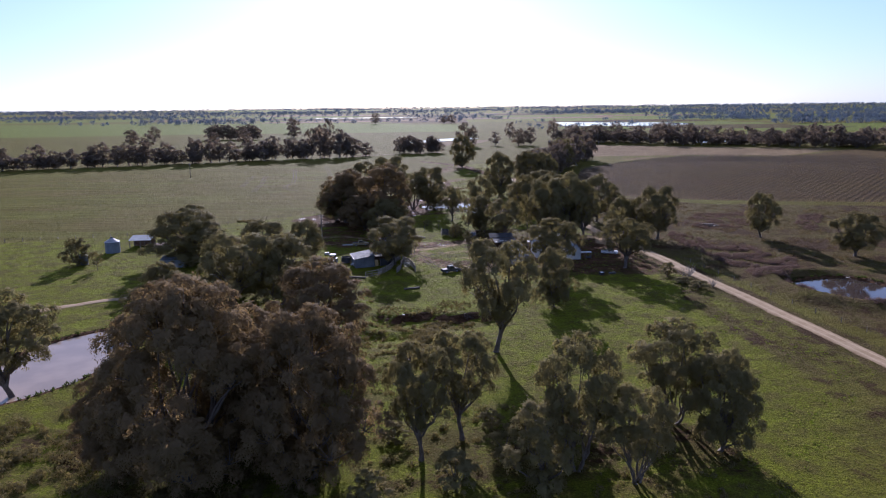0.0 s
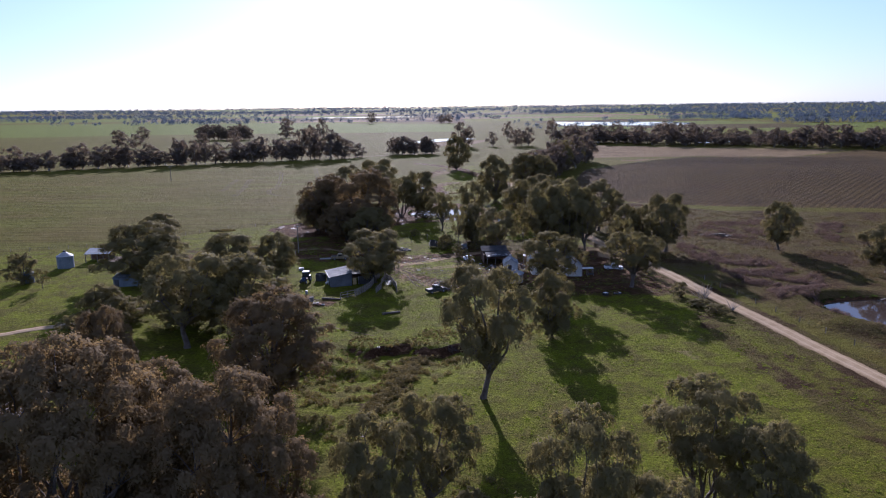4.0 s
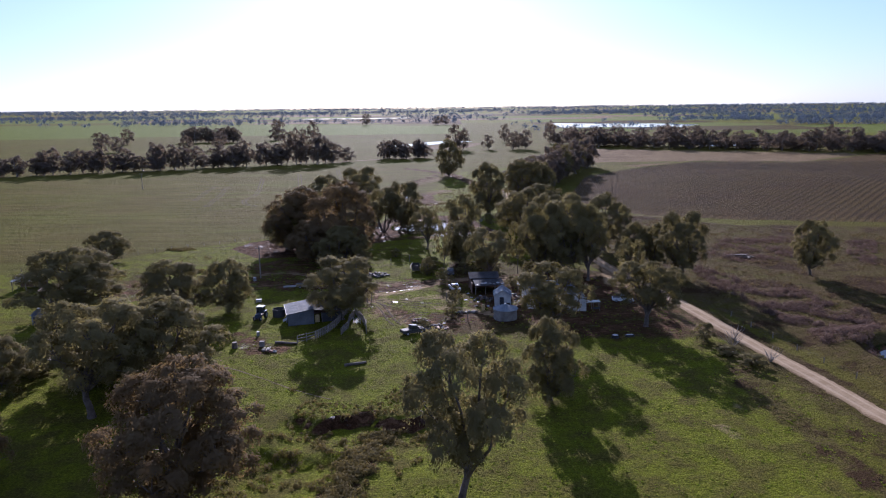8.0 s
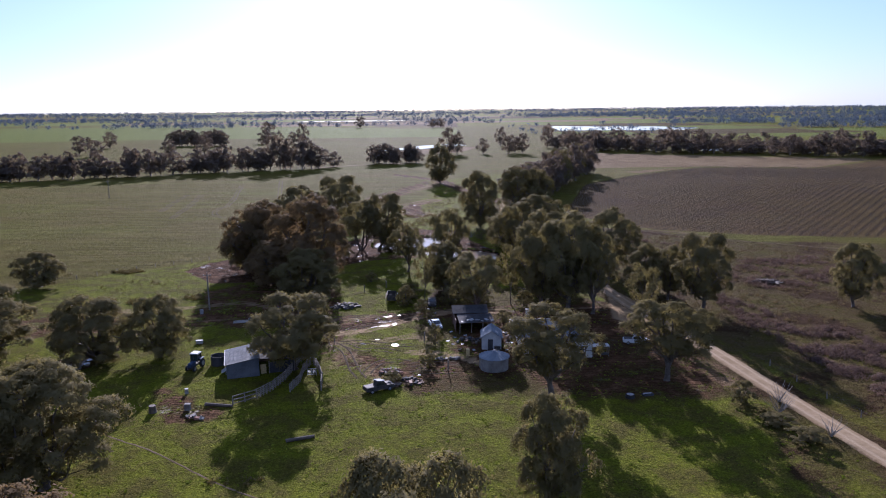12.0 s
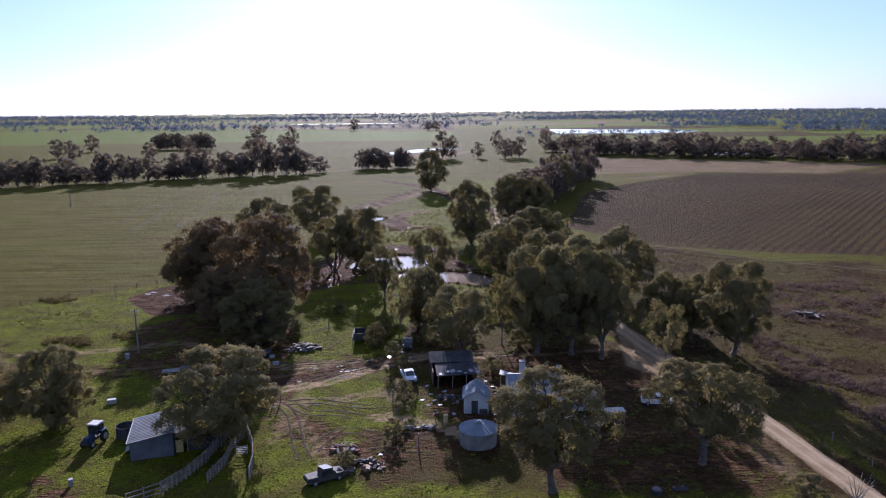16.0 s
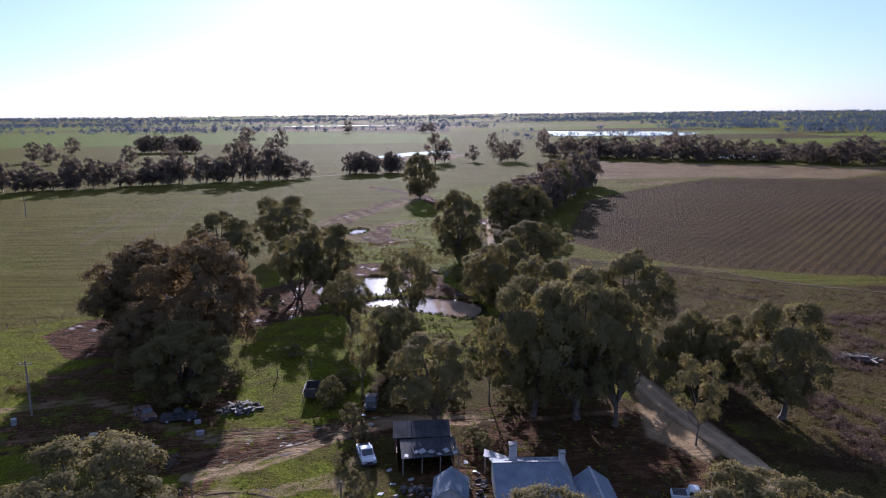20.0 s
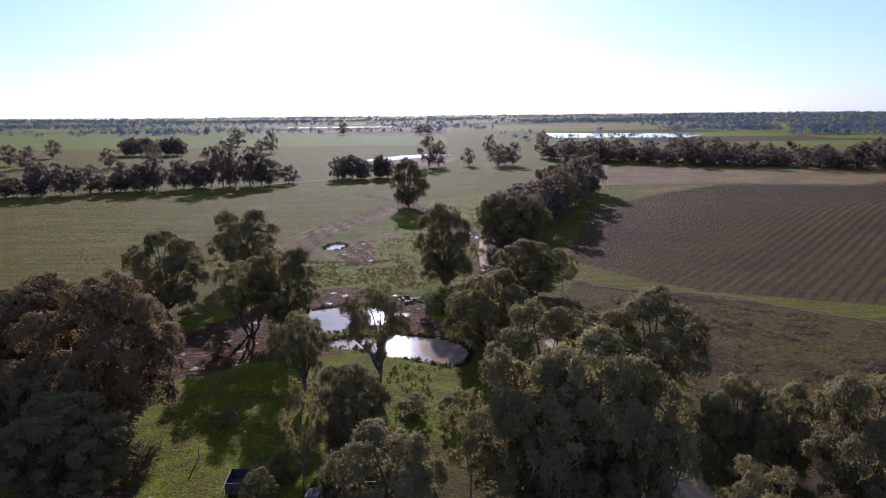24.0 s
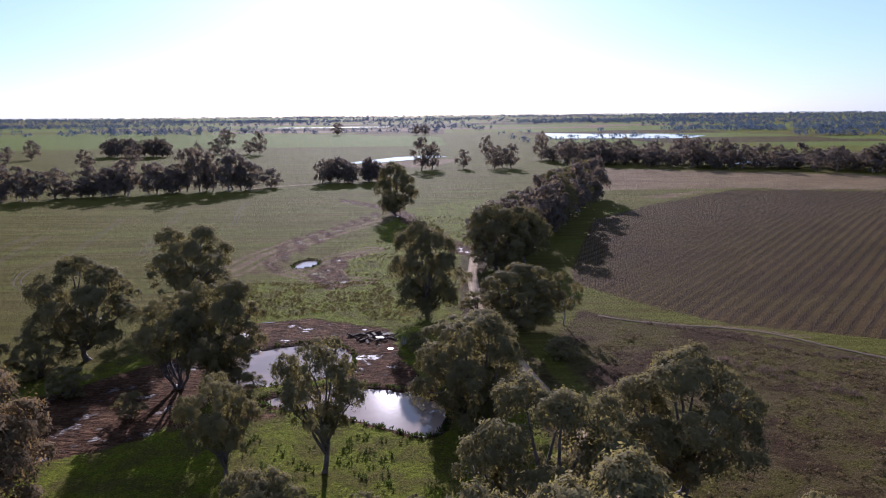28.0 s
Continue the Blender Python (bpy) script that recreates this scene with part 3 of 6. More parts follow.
for line in ([(-6.8, 219.2), (-4, 215.8), (-2.5, 210.4), (-1, 204.3), (0.7, 200.6)], [(-5.4, 219.4), (-1.1, 220.2), (3.1, 218.6), (6.8, 217.3), (9.5, 218)], [(1.1, 203), (2.1, 206.8), (3.6, 209.5), (6, 209.9), (8.5, 208)], [(-9.9, 236.4), (-4.2, 237.9), (4.8, 237.4), (9.5, 239)],
             [(-9.5, 226.8), (-4.5, 228.6), (0.4, 232.1), (5.5, 234.6), (10, 237)], [(8.5, 206.5), (11, 207.8), (13.7, 207), (17.6, 207.5)], [(8.9, 202.7), (11.3, 203.8), (13.9, 202.5), (17, 203.5)], [(-4.5, 218.8), (-1, 214.9), (2.4, 215.9), (6, 214)]):
    p = np.array(line, float)
    d = np.gradient(p, axis=0)
    d /= np.linalg.norm(d, axis=1)[:, None]
    for side in (-0.75, 0.75):
        strip("mud_rut", (p + side * np.stack([d[:, 1], -d[:, 0]], 1)).tolist(), lambda y: 0.22, M_MUD_RUT, "curving wheel rut churned through yard mud", "wheel rut", 0.04, 0.45, 0.6)
strip("cattle_path", CATTLE_PATH, lambda y: 0.17, M_HEADLAND, "thin winding cattle path worn into grass", "path", 0.04, 0.15)

for poly, z, mat, label in (
        (DAM_LEFT, -0.25, M_WATER, "muddy farm dam with still brown water"), (DAM_RIGHT, -0.25, M_LAKE, "small round dam reflecting the sky"),
        (POND_NEAR, -0.25, M_WATER, "brown pond with a rushy bank"), (POND_FAR, -0.25, M_WATER, "brown pond in churned mud"),
        (POND_SMALL, -0.25, M_WATER, "tiny pond beside muddy wheel tracks"), (POND_CREEK, -0.3, M_LAKE, "shallow pool in the creek bed"),
        ([(232, 1268), (300, 1262), (410, 1238), (470, 1330), (430, 1400), (330, 1430), (250, 1480)], 0.35, M_LAKE, "wide pale lake in the distance"),
        ([(-330, 2020), (-60, 2040), (-60, 2120), (-330, 2110)], 0.35, M_LAKE, "distant strip of flood water"),
        ([(-40, 800), (-5, 815), (52, 880), (40, 905), (5, 880)], 0.3, M_LAKE, "sheet of shallow water on a paddock"),
        ([(270, 760), (300, 750), (320, 770), (290, 790)], 0.3, M_LAKE, "water shining behind a belt of trees")):
    c = np.mean(poly, 0)
    out = [(c[0] + (px - c[0]) * 1.06, c[1] + (py - c[1]) * 1.06, z) for px, py in poly]
    tagged(mesh_object("water", out, [tuple(range(len(out)))], mat), label, "pond", kind="structure")


# ---- trees -------------------------------------------------------------------


def tube(pts, radii, sides=6):
    """Verts and faces of a tapered limb along points."""
    v, f = [], []
    pts = [Vector(p) for p in pts]
    for k, (p, r) in enumerate(zip(pts, radii)):
        d = (pts[min(k + 1, len(pts) - 1)] - pts[max(k - 1, 0)]).normalized()
        q = d.to_track_quat("Z", "Y")
        for s in range(sides):
            a = 2 * math.pi * s / sides
            v.append(p + q @ Vector((math.cos(a) * r, math.sin(a) * r, 0)))
        if k:
            o = (k - 1) * sides
            f += [(o + s, o + (s + 1) % sides, o + sides + (s + 1) % sides, o + sides + s) for s in range(sides)]
    o = (len(pts) - 1) * sides
    f.append(tuple(o + s for s in range(sides)))
    return v, f


def bent(rng, a, b, n, sway):
    """Points from a to b along a wandering line."""
    a, b = Vector(a), Vector(b)
    off = [Vector((rng.uniform(-1, 1), rng.uniform(-1, 1), rng.uniform(-0.4, 0.4))) * sway for _ in range(2)]
    out = []
    for k in range(n + 1):
        t = k / n
        out.append(a.lerp(b, t) + off[0] * math.sin(math.pi * t) + off[1] * math.sin(2 * math.pi * t) * 0.6)
    return out


def leaves(rng, clumps, per_m2, size, hang=0.5, core=None):
    """Corners and shading normals of drooping blades in the outer shells of clumps (centre, radius)."""
    cen, rad = np.array([c for c, _ in clumps]), np.array([r for _, r in clumps])
    away = cen * 0 if core is None else cen - np.array(core)
    away = away / (np.linalg.norm(away, axis=1)[:, None] + 1e-6)
    num = np.maximum((per_m2 * rad ** 2).astype(int), 5)
    idx = np.repeat(np.arange(len(clumps)), num)
    n = len(idx)
    d = rng.normal(size=(n, 3)) + 0.75 * away[idx] + np.array([0, 0, 0.25])
    d /= np.linalg.norm(d, axis=1)[:, None]
    # every clump is a handful of sprays with notches between them
    lump = np.sin(d[:, 0] * 6.1 + idx * 1.7) * np.sin(d[:, 1] * 5.7 + idx * 2.3) * np.sin(d[:, 2] * 5.3 + idx * 0.9)
    reach = (0.5 + 0.5 * rng.random(n) ** 0.6) * (1.0 + 0.5 * lump) * (1 + 0.35 * (rng.random(n) < 0.07))
    p = cen[idx] + d * (rad[idx] * reach)[:, None] * np.array([1.0, 1.0, 0.82])
    p[:, 2] -= hang * rad[idx] * rng.random(n) ** 2 * np.clip(0.6 - d[:, 2], 0, 1.2)
    nor = d * 0.75 + away[idx] * 0.5 + rng.normal(size=(n, 3)) * 0.13 + np.array([0, 0, 0.12])
    nor /= np.linalg.norm(nor, axis=1)[:, None]
    face = nor + rng.normal(size=(n, 3)) * 0.34
    face /= np.linalg.norm(face, axis=1)[:, None]
    long = rng.normal(size=(n, 3)) * 0.7 + np.array([0, 0, -1.0])
    long -= face * np.sum(long * face, 1)[:, None]
    long /= np.linalg.norm(long, axis=1)[:, None] + 1e-9
    wide = np.cross(face, long)
    t = size * (0.6 + 0.7 * rng.random(n))[:, None]
    blade = np.stack([p - long * t * 0.8 - wide * t * 0.36, p - long * t * 0.55 + wide * t * 0.42, p + long * t * 1.15], 1)
    flip = np.sum(np.cross(blade[:, 1] - blade[:, 0], blade[:, 2] - blade[:, 0]) * nor, 1) < 0
    blade[flip] = blade[flip][:, ::-1]
    return blade.reshape(-1, 3), np.repeat(nor, 3, 0)


def faces_mesh(name, v, material, k=3, normals=None):
    """Loose faces of k corners each, with soft shading where normals are given."""
    n = len(v) // k
    me = bpy.data.meshes.new(name)
    me.vertices.add(len(v))
    me.vertices.foreach_set("co", np.asarray(v, np.float32).ravel())
    me.loops.add(k * n)
    me.loops.foreach_set("vertex_index", np.arange(k * n, dtype=np.int32))
    me.polygons.add(n)
    me.polygons.foreach_set("loop_start", np.arange(n, dtype=np.int32) * k)
    me.update(calc_edges=True)
    if normals is not None:
        me.normals_split_custom_set_from_vertices(np.asarray(normals, np.float32))
    me.materials.append(material)
    return me


STYLES = {
    # crown's base, lobes, lobe radius, clumps a lobe, clump radius, leaves, leaf length, stems, fork, top heaviness
    "open": (0.31, 13, 2.6, 9, 0.9, 430, 0.175, 1, 0.26, 0.5),
    "tall": (0.14, 17, 2.7, 9, 0.92, 380, 0.185, 1, 0.2, 0.46),
    "dense": (0.05, 19, 2.8, 9, 0.95, 350, 0.19, 1, 0.12, 0.36),
    "many": (0.3, 18, 2.3, 9, 0.82, 410, 0.165, 5, 0.16, 0.5),
    "thin": (0.26, 10, 2.2, 8, 0.74, 400, 0.165, 1, 0.32, 0.45),
    "bush": (0.0, 13, 2.9, 8, 1.0, 330, 0.2, 1, 0.08, 0.3),
    "river": (0.0, 34, 2.5, 13, 0.7, 720, 0.125, 2, 0.16, 0.38),
    "shrub": (0.0, 8, 3.1, 6, 1.2, 80, 0.42, 1, 0.06, 0.3),
    "far": (0.06, 9, 3.0, 5, 1.35, 44, 0.52, 1, 0.18, 0.4),
}


def tree_meshes(seed, style):
    """A trunk and a crown of separate lobes for a tree 16 m high with a crown 6.5 m in radius."""
    rng, rn = random.Random(seed), np.random.default_rng(seed)
    low, lobes, lobe_r, per_lobe, blob, dens, size, stems, fork, heavy = STYLES[style]
    sides = 4 if style == "far" else 7
    tv, tf, crown = [], [], []

    def limb(pts, radii):
        v, f = tube(pts, radii, sides if radii[0] > 0.12 else 3)
        tf.extend(tuple(i + len(tv) for i in g) for g in f)
        tv.extend(v)

    turn = rng.uniform(0, 6.28)
    r0 = {"thin": 0.2, "river": 0.26}.get(style, 0.42 if stems == 1 else 0.24)
    trunks = []
    for s in range(stems):
        a = turn + s * 6.28 / stems + rng.uniform(-0.4, 0.4)
        off, lean = (0.5, 1.7) if stems > 1 else (0.0, 0.8)
        foot = Vector((math.cos(a) * off, math.sin(a) * off, -0.3))
        head = Vector((math.cos(a) * lean, math.sin(a) * lean, 16 * fork + rng.uniform(-0.6, 0.6)))
        trunk = bent(rng, foot, head, 5, 0.35)
        limb(trunk, [r0 * (1.4 if k == 0 else 1 - 0.07 * k) for k in range(6)])
        trunks.append(trunk)
    for k in range(lobes):
        # lobes wind up through the crown; its widest ring lies at the share `heavy`
        t = (k + rng.uniform(0.2, 0.8)) / lobes
        a = turn + k * 2.4 + rng.uniform(-0.35, 0.35)
        ring = 1 - 0.55 * ((heavy - t) / heavy) ** 2 if t < heavy else math.sqrt(max(1 - ((t - heavy) / (1.04 - heavy)) ** 2, 0.0))
        rl = lobe_r * rng.uniform(0.72, 1.2) * (1.0 - 0.25 * t)
        out = max((6.9 * ring - rl * 0.9) * rng.uniform(0.72, 1.04), 0.0)
        cz = 16 * (low + (0.95 - low) * t) - rl * 0.55 * t + rl * 0.35 * (1 - t)
        c = Vector((math.cos(a) * out, math.sin(a) * out, cz))
        trunk = min(trunks, key=lambda q: (q[-1] - c).xy.length)
        start = trunk[rng.choice((3, 4, 5, 5))]
        pts = bent(rng, start, c - Vector((0, 0, rl * 0.45)), 6, 0.5)
        limb(pts, [r0 * 0.6 * (1 - 0.12 * j) for j in range(7)])
        hub = pts[-1]
        clumps = []
        for j in range(per_lobe):
            u = 1 - 1.45 * (j + 0.5) / per_lobe + rng.uniform(-0.1, 0.1)
            u = max(min(u, 1), -0.6)
            b = a + j * 2.4 + rng.uniform(-0.5, 0.5)
            w = math.sqrt(1 - u * u) * rng.uniform(0.75, 1.1)
            tip = c + Vector((math.cos(b) * w, math.sin(b) * w, u * 0.72)) * (rl * 0.86)
            if style not in ("far", "shrub") and j % 2 == 0:
                limb(bent(rng, hub, tip, 2, 0.15), [r0 * 0.2, r0 * 0.13, r0 * 0.05])
            clumps.append((tuple(tip), blob * rng.uniform(0.65, 1.25)))
        inner = Vector((c.x * 0.7, c.y * 0.7, c.z - rl * 0.8))
        crown.append(leaves(rn, clumps, dens, size, 0.9, tuple(inner)))
    lv, ln = np.concatenate([v for v, _ in crown]), np.concatenate([n for _, n in crown])
    # bring the crown to its nominal height and spread
    up = 16 / np.percentile(lv[:, 2], 98.8)
    wide = 6.5 / np.percentile(np.hypot(lv[:, 0], lv[:, 1]), 94)
    lv *= np.array([wide, wide, up])
    me = bpy.data.meshes.new("trunk")
    me.from_pydata([(v.x * wide, v.y * wide, v.z * up) for v in tv], [], tf)
    me.polygons.foreach_set("use_smooth", [True] * len(me.polygons))
    return me, lv, ln


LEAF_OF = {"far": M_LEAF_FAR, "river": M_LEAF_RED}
TREES = {}
for style, count in (("open", 4), ("dense", 4), ("many", 2), ("thin", 3), ("bush", 2), ("shrub", 3), ("far", 5), ("tall", 3), ("river", 2)):
    for k in range(count):
        me, lv, ln = tree_meshes(100 * len(style) + 7 * k + ord(style[0]), style)
        me.materials.append(M_BARK_PALE if (k % 2 and style in ("thin", "far")) else M_BARK)
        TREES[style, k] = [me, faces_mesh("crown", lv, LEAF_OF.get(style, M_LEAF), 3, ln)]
TREES["rusty", 0] = [TREES["dense", 0][0], TREES["dense", 0][1].copy()]
TREES["rusty", 1] = [TREES["dense", 2][0], TREES["dense", 2][1].copy()]
for k in range(2):
    TREES["rusty", k][1].materials[0] = M_LEAF_RED

spin = random.Random(5)


def tree(style, k, x, y, h, r, label="", turn=None, lean=(0, 0), category="tree", name="gum_tree", group=""):
    trunk, crown = TREES[style, k]
    a = spin.uniform(0, 360) if turn is None else turn
    root = new(name)
    root.empty_display_size = 0.5
    root.matrix_world = pose(x, y, ground_at(x, y), lean[0], lean[1], a) @ Matrix.Diagonal((r / 6.5, r / 6.5 * spin.uniform(0.9, 1.1), h / 16, 1))
    for part_name, me in (("trunk", trunk), ("crown", crown)):
        ob = new(part_name, me)
        ob.parent = root
    return tagged(root, label or "grey-green gum tree with a rough brown trunk", category, group)


tree("open", 2, 10.9, 131.6, 20.6, 7.0, "tall spreading gum tree with a forked trunk on grass", 20)
tree("open", 1, 31.6, 191.6, 14.4, 7.0, "broad shady gum tree in front of the homestead")
tree("dense", 1, 26.4, 161.1, 13, 4.4, "narrow dark gum tree on the grassy flat")
tree("open", 3, 51.9, 197.4, 13.6, 7.0, "round-headed gum tree beside the dirt road")
tree("tall", 2, -11.6, 205.5, 13.4, 7.9, "dark round gum tree behind the farm shed")
tree("dense", 2, -49.5, 212.2, 12.7, 7.4, "bushy gum tree leaning over the creek pool", None, (0, 6))
tree("dense", 0, -38.3, 213.3, 11.7, 5.4, "bushy gum tree beside the creek pool")
tree("dense", 3, -89.3, 268.6, 8.9, 6.2, "lone round tree at the paddock edge")
tree("tall", 0, 107.7, 238.7, 14.4, 5.8, "lone gum tree on dry scrubby ground")
tree("tall", 1, 121.5, 207.8, 12.4, 7.5, "wide gum tree near the round dam")
tree("tall", 2, 73.0, 237.9, 17.2, 7.0, "tall gum tree on the road verge")
tree("tall", 0, 68.4, 247.1, 12.4, 4.4, "slim gum tree on the road verge")
tree("thin", 0, 57.7, 230.3, 12.2, 3.7, "slender gum tree at the bend of the track")
tree("dense", 1, 64.7, 252.2, 12.3, 4.6, "slim gum tree on the road verge")
tree("tall", 2, 37.2, 241, 19.6, 7.2, "very tall dark gum tree behind the house")
tree("tall", 0, 43.4, 239.5, 21.4, 7.6, "very tall dark gum tree behind the house")
tree("open", 1, 48.4, 237.0, 18.0, 5.6, "tall dark gum tree beside the sandy track")
tree("tall", 1, 61, 275, 17.2, 8.6, "spreading gum tree beside the sandy track")
tree("thin", 1, 51.5, 249.3, 9.6, 3.4, "small gum tree under taller ones")
tree("open", 2, 22, 235.2, 13.8, 5.9, "olive gum tree behind the old sheds")
tree("dense", 3, 15.8, 258, 12.2, 5.0, "dark bushy tree behind the yard")
tree("thin", 2, 31.1, 245.3, 14.1, 3.3, "thin gum sapling with sparse foliage")
tree("thin", 0, 11.1, 249.4, 13.4, 2.7, "thin leaning gum sapling with sparse foliage", 80, (0, 8))
tree("bush", 0, 6.6, 245.8, 4.6, 2.2, "low shrub beside the yard", None, (0, 0), "shrub", "shrub")
tree("rusty", 0, -34, 279, 19.4, 10.4, "huge dark tree in the grove by the ponds")
tree("rusty", 1, -18.6, 266, 22.4, 10.2, "huge dark tree in the grove by the ponds")
tree("dense", 0, -38, 283, 15.5, 8, "dark tree at the edge of the pond grove")
tree("rusty", 1, -26, 262, 13, 7.5, "dark tree at the edge of the pond grove")
tree("dense", 3, -16.2, 248.4, 12.6, 7.2, "round dark tree shading the junk heap")
tree("tall", 1, -31, 326, 18.9, 9.6, "broad gum tree on the paddock side of the ponds")
tree("tall", 2, -22, 360, 18.9, 10.0, "tall gum tree with spreading limbs behind the pond")
tree("many", 1, -9.5, 311, 15.8, 6.6, "forked gum tree on the muddy pond bank")
tree("tall", 0, -3.8, 310, 18.1, 7.2, "tall gum tree on the muddy pond bank", None, (0, 8))

tree("dense", 1, 38.6, 308, 12.8, 8.0, "wide olive tree at the end of the pond")
tree("dense", 1, 31.6, 350, 20.6, 7.8, "tall dark gum tree by the track")
tree("dense", 3, 51.5, 342, 12.6, 7.4, "dense dark bushy tree by the track")
tree("thin", 1, 60, 342, 11.0, 4.0, "small gum tree with pale stems")
tree("open", 0, 18.2, 281.9, 16.8, 5.3, "round-headed gum tree with a bare trunk before the pond")
tree("bush", 1, 0.5, 307.6, 4.8, 4.2, "low spreading bush on the pond bank", None, (0, 0), "shrub", "bush")
tree("dense", 2, 51.1, 396, 17.8, 8.8, "dark gum tree in the creekside belt")
tree("tall", 0, 37.5, 289, 17.2, 7.2, "tall olive gum tree beside the pond")
tree("tall", 2, 43.0, 261, 19.0, 7.8, "tall olive gum tree above the track")
tree("open", 0, 6.2, 279.5, 13.3, 4.8, "sparse gum tree in the shaded flat")
tree("dense", 0, -72, 211, 15, 11, "wide dark spreading tree beside the old sheds")
tree("open", 2, -43.5, 157.5, 18, 8.6, "leaning gum tree with a curved trunk on the creek bank", 200, (0, -8))
tree("dense", 3, -35.4, 166, 15.6, 8.4, "dense rounded tree on the creek bank")
tree("dense", 1, -48, 173, 12.5, 9.0, "dense rounded tree on the creek bank")
tree("dense", 2, -63, 167, 9.5, 5.5, "low rounded tree beside the farm track")
tree("rusty", 1, -21.5, 133, 16.8, 9.2, "tall dark tree with drooping foliage on the creek bank")
tree("rusty", 0, -49.5, 137, 13.6, 5.0, "rust-tinged tree beside the dam")
tree("river", 0, -30, 87, 24.6, 10.8, "huge spreading river gum with rusty brown foliage")
tree("river", 1, -16, 87.5, 21, 8.2, "large river gum with rusty olive foliage")
tree("river", 1, -40, 90, 13.5, 5.5, "river gum with rusty foliage beside the dam")
tree("river", 0, -26, 98, 18, 7.5, "river gum with rusty olive foliage")
tree("open", 1, -2.2, 91.2, 15.3, 4.6, "open gum tree with thin pale trunks")
tree("open", 2, 3.3, 97, 15.4, 5.0, "open gum tree with a forked trunk")
tree("many", 0, 17.3, 88.4, 17.1, 5.6, "many-stemmed gum tree in rough grass")
tree("bush", 0, 12.2, 84, 10.7, 4.4, "bushy young gum tree in rough grass")
tree("many", 1, 24, 85, 12, 4.4, "bushy young gum tree in rough grass")
tree("many", 0, 33.6, 101, 14.6, 6.4, "many-stemmed gum tree on the open flat")
tree("dense", 2, 37, 92.2, 13.5, 5.0, "dense gum tree casting a long shadow")
tree("open", 3, -68.2, 114.8, 17.2, 8.0, "white-trunked gum tree on the dam bank")
tree("bush", 1, -43, 312, 9.0, 6.0, "dark bushy tree beside the pond grove")
tree("bush", 0, -36, 318, 7.5, 4.6, "dark bushy tree beside the pond grove")
tree("bush", 1, -103.8, 210, 7.7, 3.9, "small bushy tree beside a tank", None, (0, 0), "tree", "small_tree")
tree("thin", 2, -95.1, 203.6, 5.4, 1.9, "small tree with bare grey stems", None, (0, 0), "tree", "small_tree")
tree("dense", 1, 18.9, 503, 22.0, 8.4, "lone tall dark tree in the middle of the flat")

# trees farther off
row = random.Random(11)
for k in range(62):
    t = k / 61
    fx, fy = -345 + 278 * t, 505 + 112 * t
    big = 1.35 if t > 0.86 else 1.0
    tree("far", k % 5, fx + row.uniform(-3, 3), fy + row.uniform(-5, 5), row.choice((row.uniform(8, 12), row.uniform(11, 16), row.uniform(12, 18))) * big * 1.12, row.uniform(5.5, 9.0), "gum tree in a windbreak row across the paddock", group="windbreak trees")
tree("far", 1, -58.8, 624, 11, 6.5, "single bushy tree past the windbreak")
for k in range(14):
    tree("far", k % 5, -29 + 34 * k / 13 + row.uniform(-3, 3), 648 + row.uniform(-8, 12), row.uniform(11, 16), row.uniform(4.5, 6.5), "gum tree in a clump at the far side of the flat", group="clump trees")
for k in range(16):
    tree("far", k % 5, -285 + 62 * k / 15, 930 + row.uniform(-9, 9), row.uniform(13, 19), row.uniform(6, 8.5), "gum tree in a small dark grove", group="grove trees")
for x, y, h, r in ((-185, 967, 16, 9), (-136, 946, 24, 8), (-150, 960, 14, 8), (-215, 1120, 22, 10), (-345, 905, 18, 9), (-375, 915, 12, 7)):
    tree("far", row.randrange(5), x, y, h, r, "solitary paddock gum tree")
for x, y, h, r in ((-230, 765, 16, 7), (-205, 790, 18, 8), (-300, 770, 15, 8), (-330, 800, 18, 8), (-120, 1500, 22, 11), (20, 1480, 16, 11), (35, 1485, 18, 10)):
    tree("far", row.randrange(5), x, y, h, r, "solitary paddock gum tree")
for x, y, h, r in ((30, 735, 24, 7), (38, 742, 20, 7), (62, 745, 14, 6), (85, 740, 17, 7), (98, 745, 18, 7), (92, 750, 14, 6), (135, 830, 24, 7), (90, 870, 20, 7)):
    tree("far", row.randrange(5), x, y, h, r, "gum tree in a loose stand beyond the flat", group="loose stand trees")
for k in range(180):
    t = (k % 60) / 59 + row.uniform(0, 0.012)
    fx = 140 + 560 * t
    fy = 775 - 0.52 * (fx - 140) + row.uniform(-4, 14) + 22 * (k // 60) if fx < 366 else 657 - 0.15 * (fx - 366) + row.uniform(-4, 14) + 22 * (k // 60)
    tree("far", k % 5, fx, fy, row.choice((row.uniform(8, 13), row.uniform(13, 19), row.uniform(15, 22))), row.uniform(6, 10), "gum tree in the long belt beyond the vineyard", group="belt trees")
for k in range(22):
    t = k / 21
    fx, fy = 56 + 62 * t + row.uniform(-9, 9), 405 + 160 * t + row.uniform(-12, 12)
    tree("far" if k % 3 else "tall", k % (5 if k % 3 else 3), fx, fy, row.uniform(14, 21), row.uniform(6, 8.5), "dark gum tree in the creekside belt", group="creekside trees")


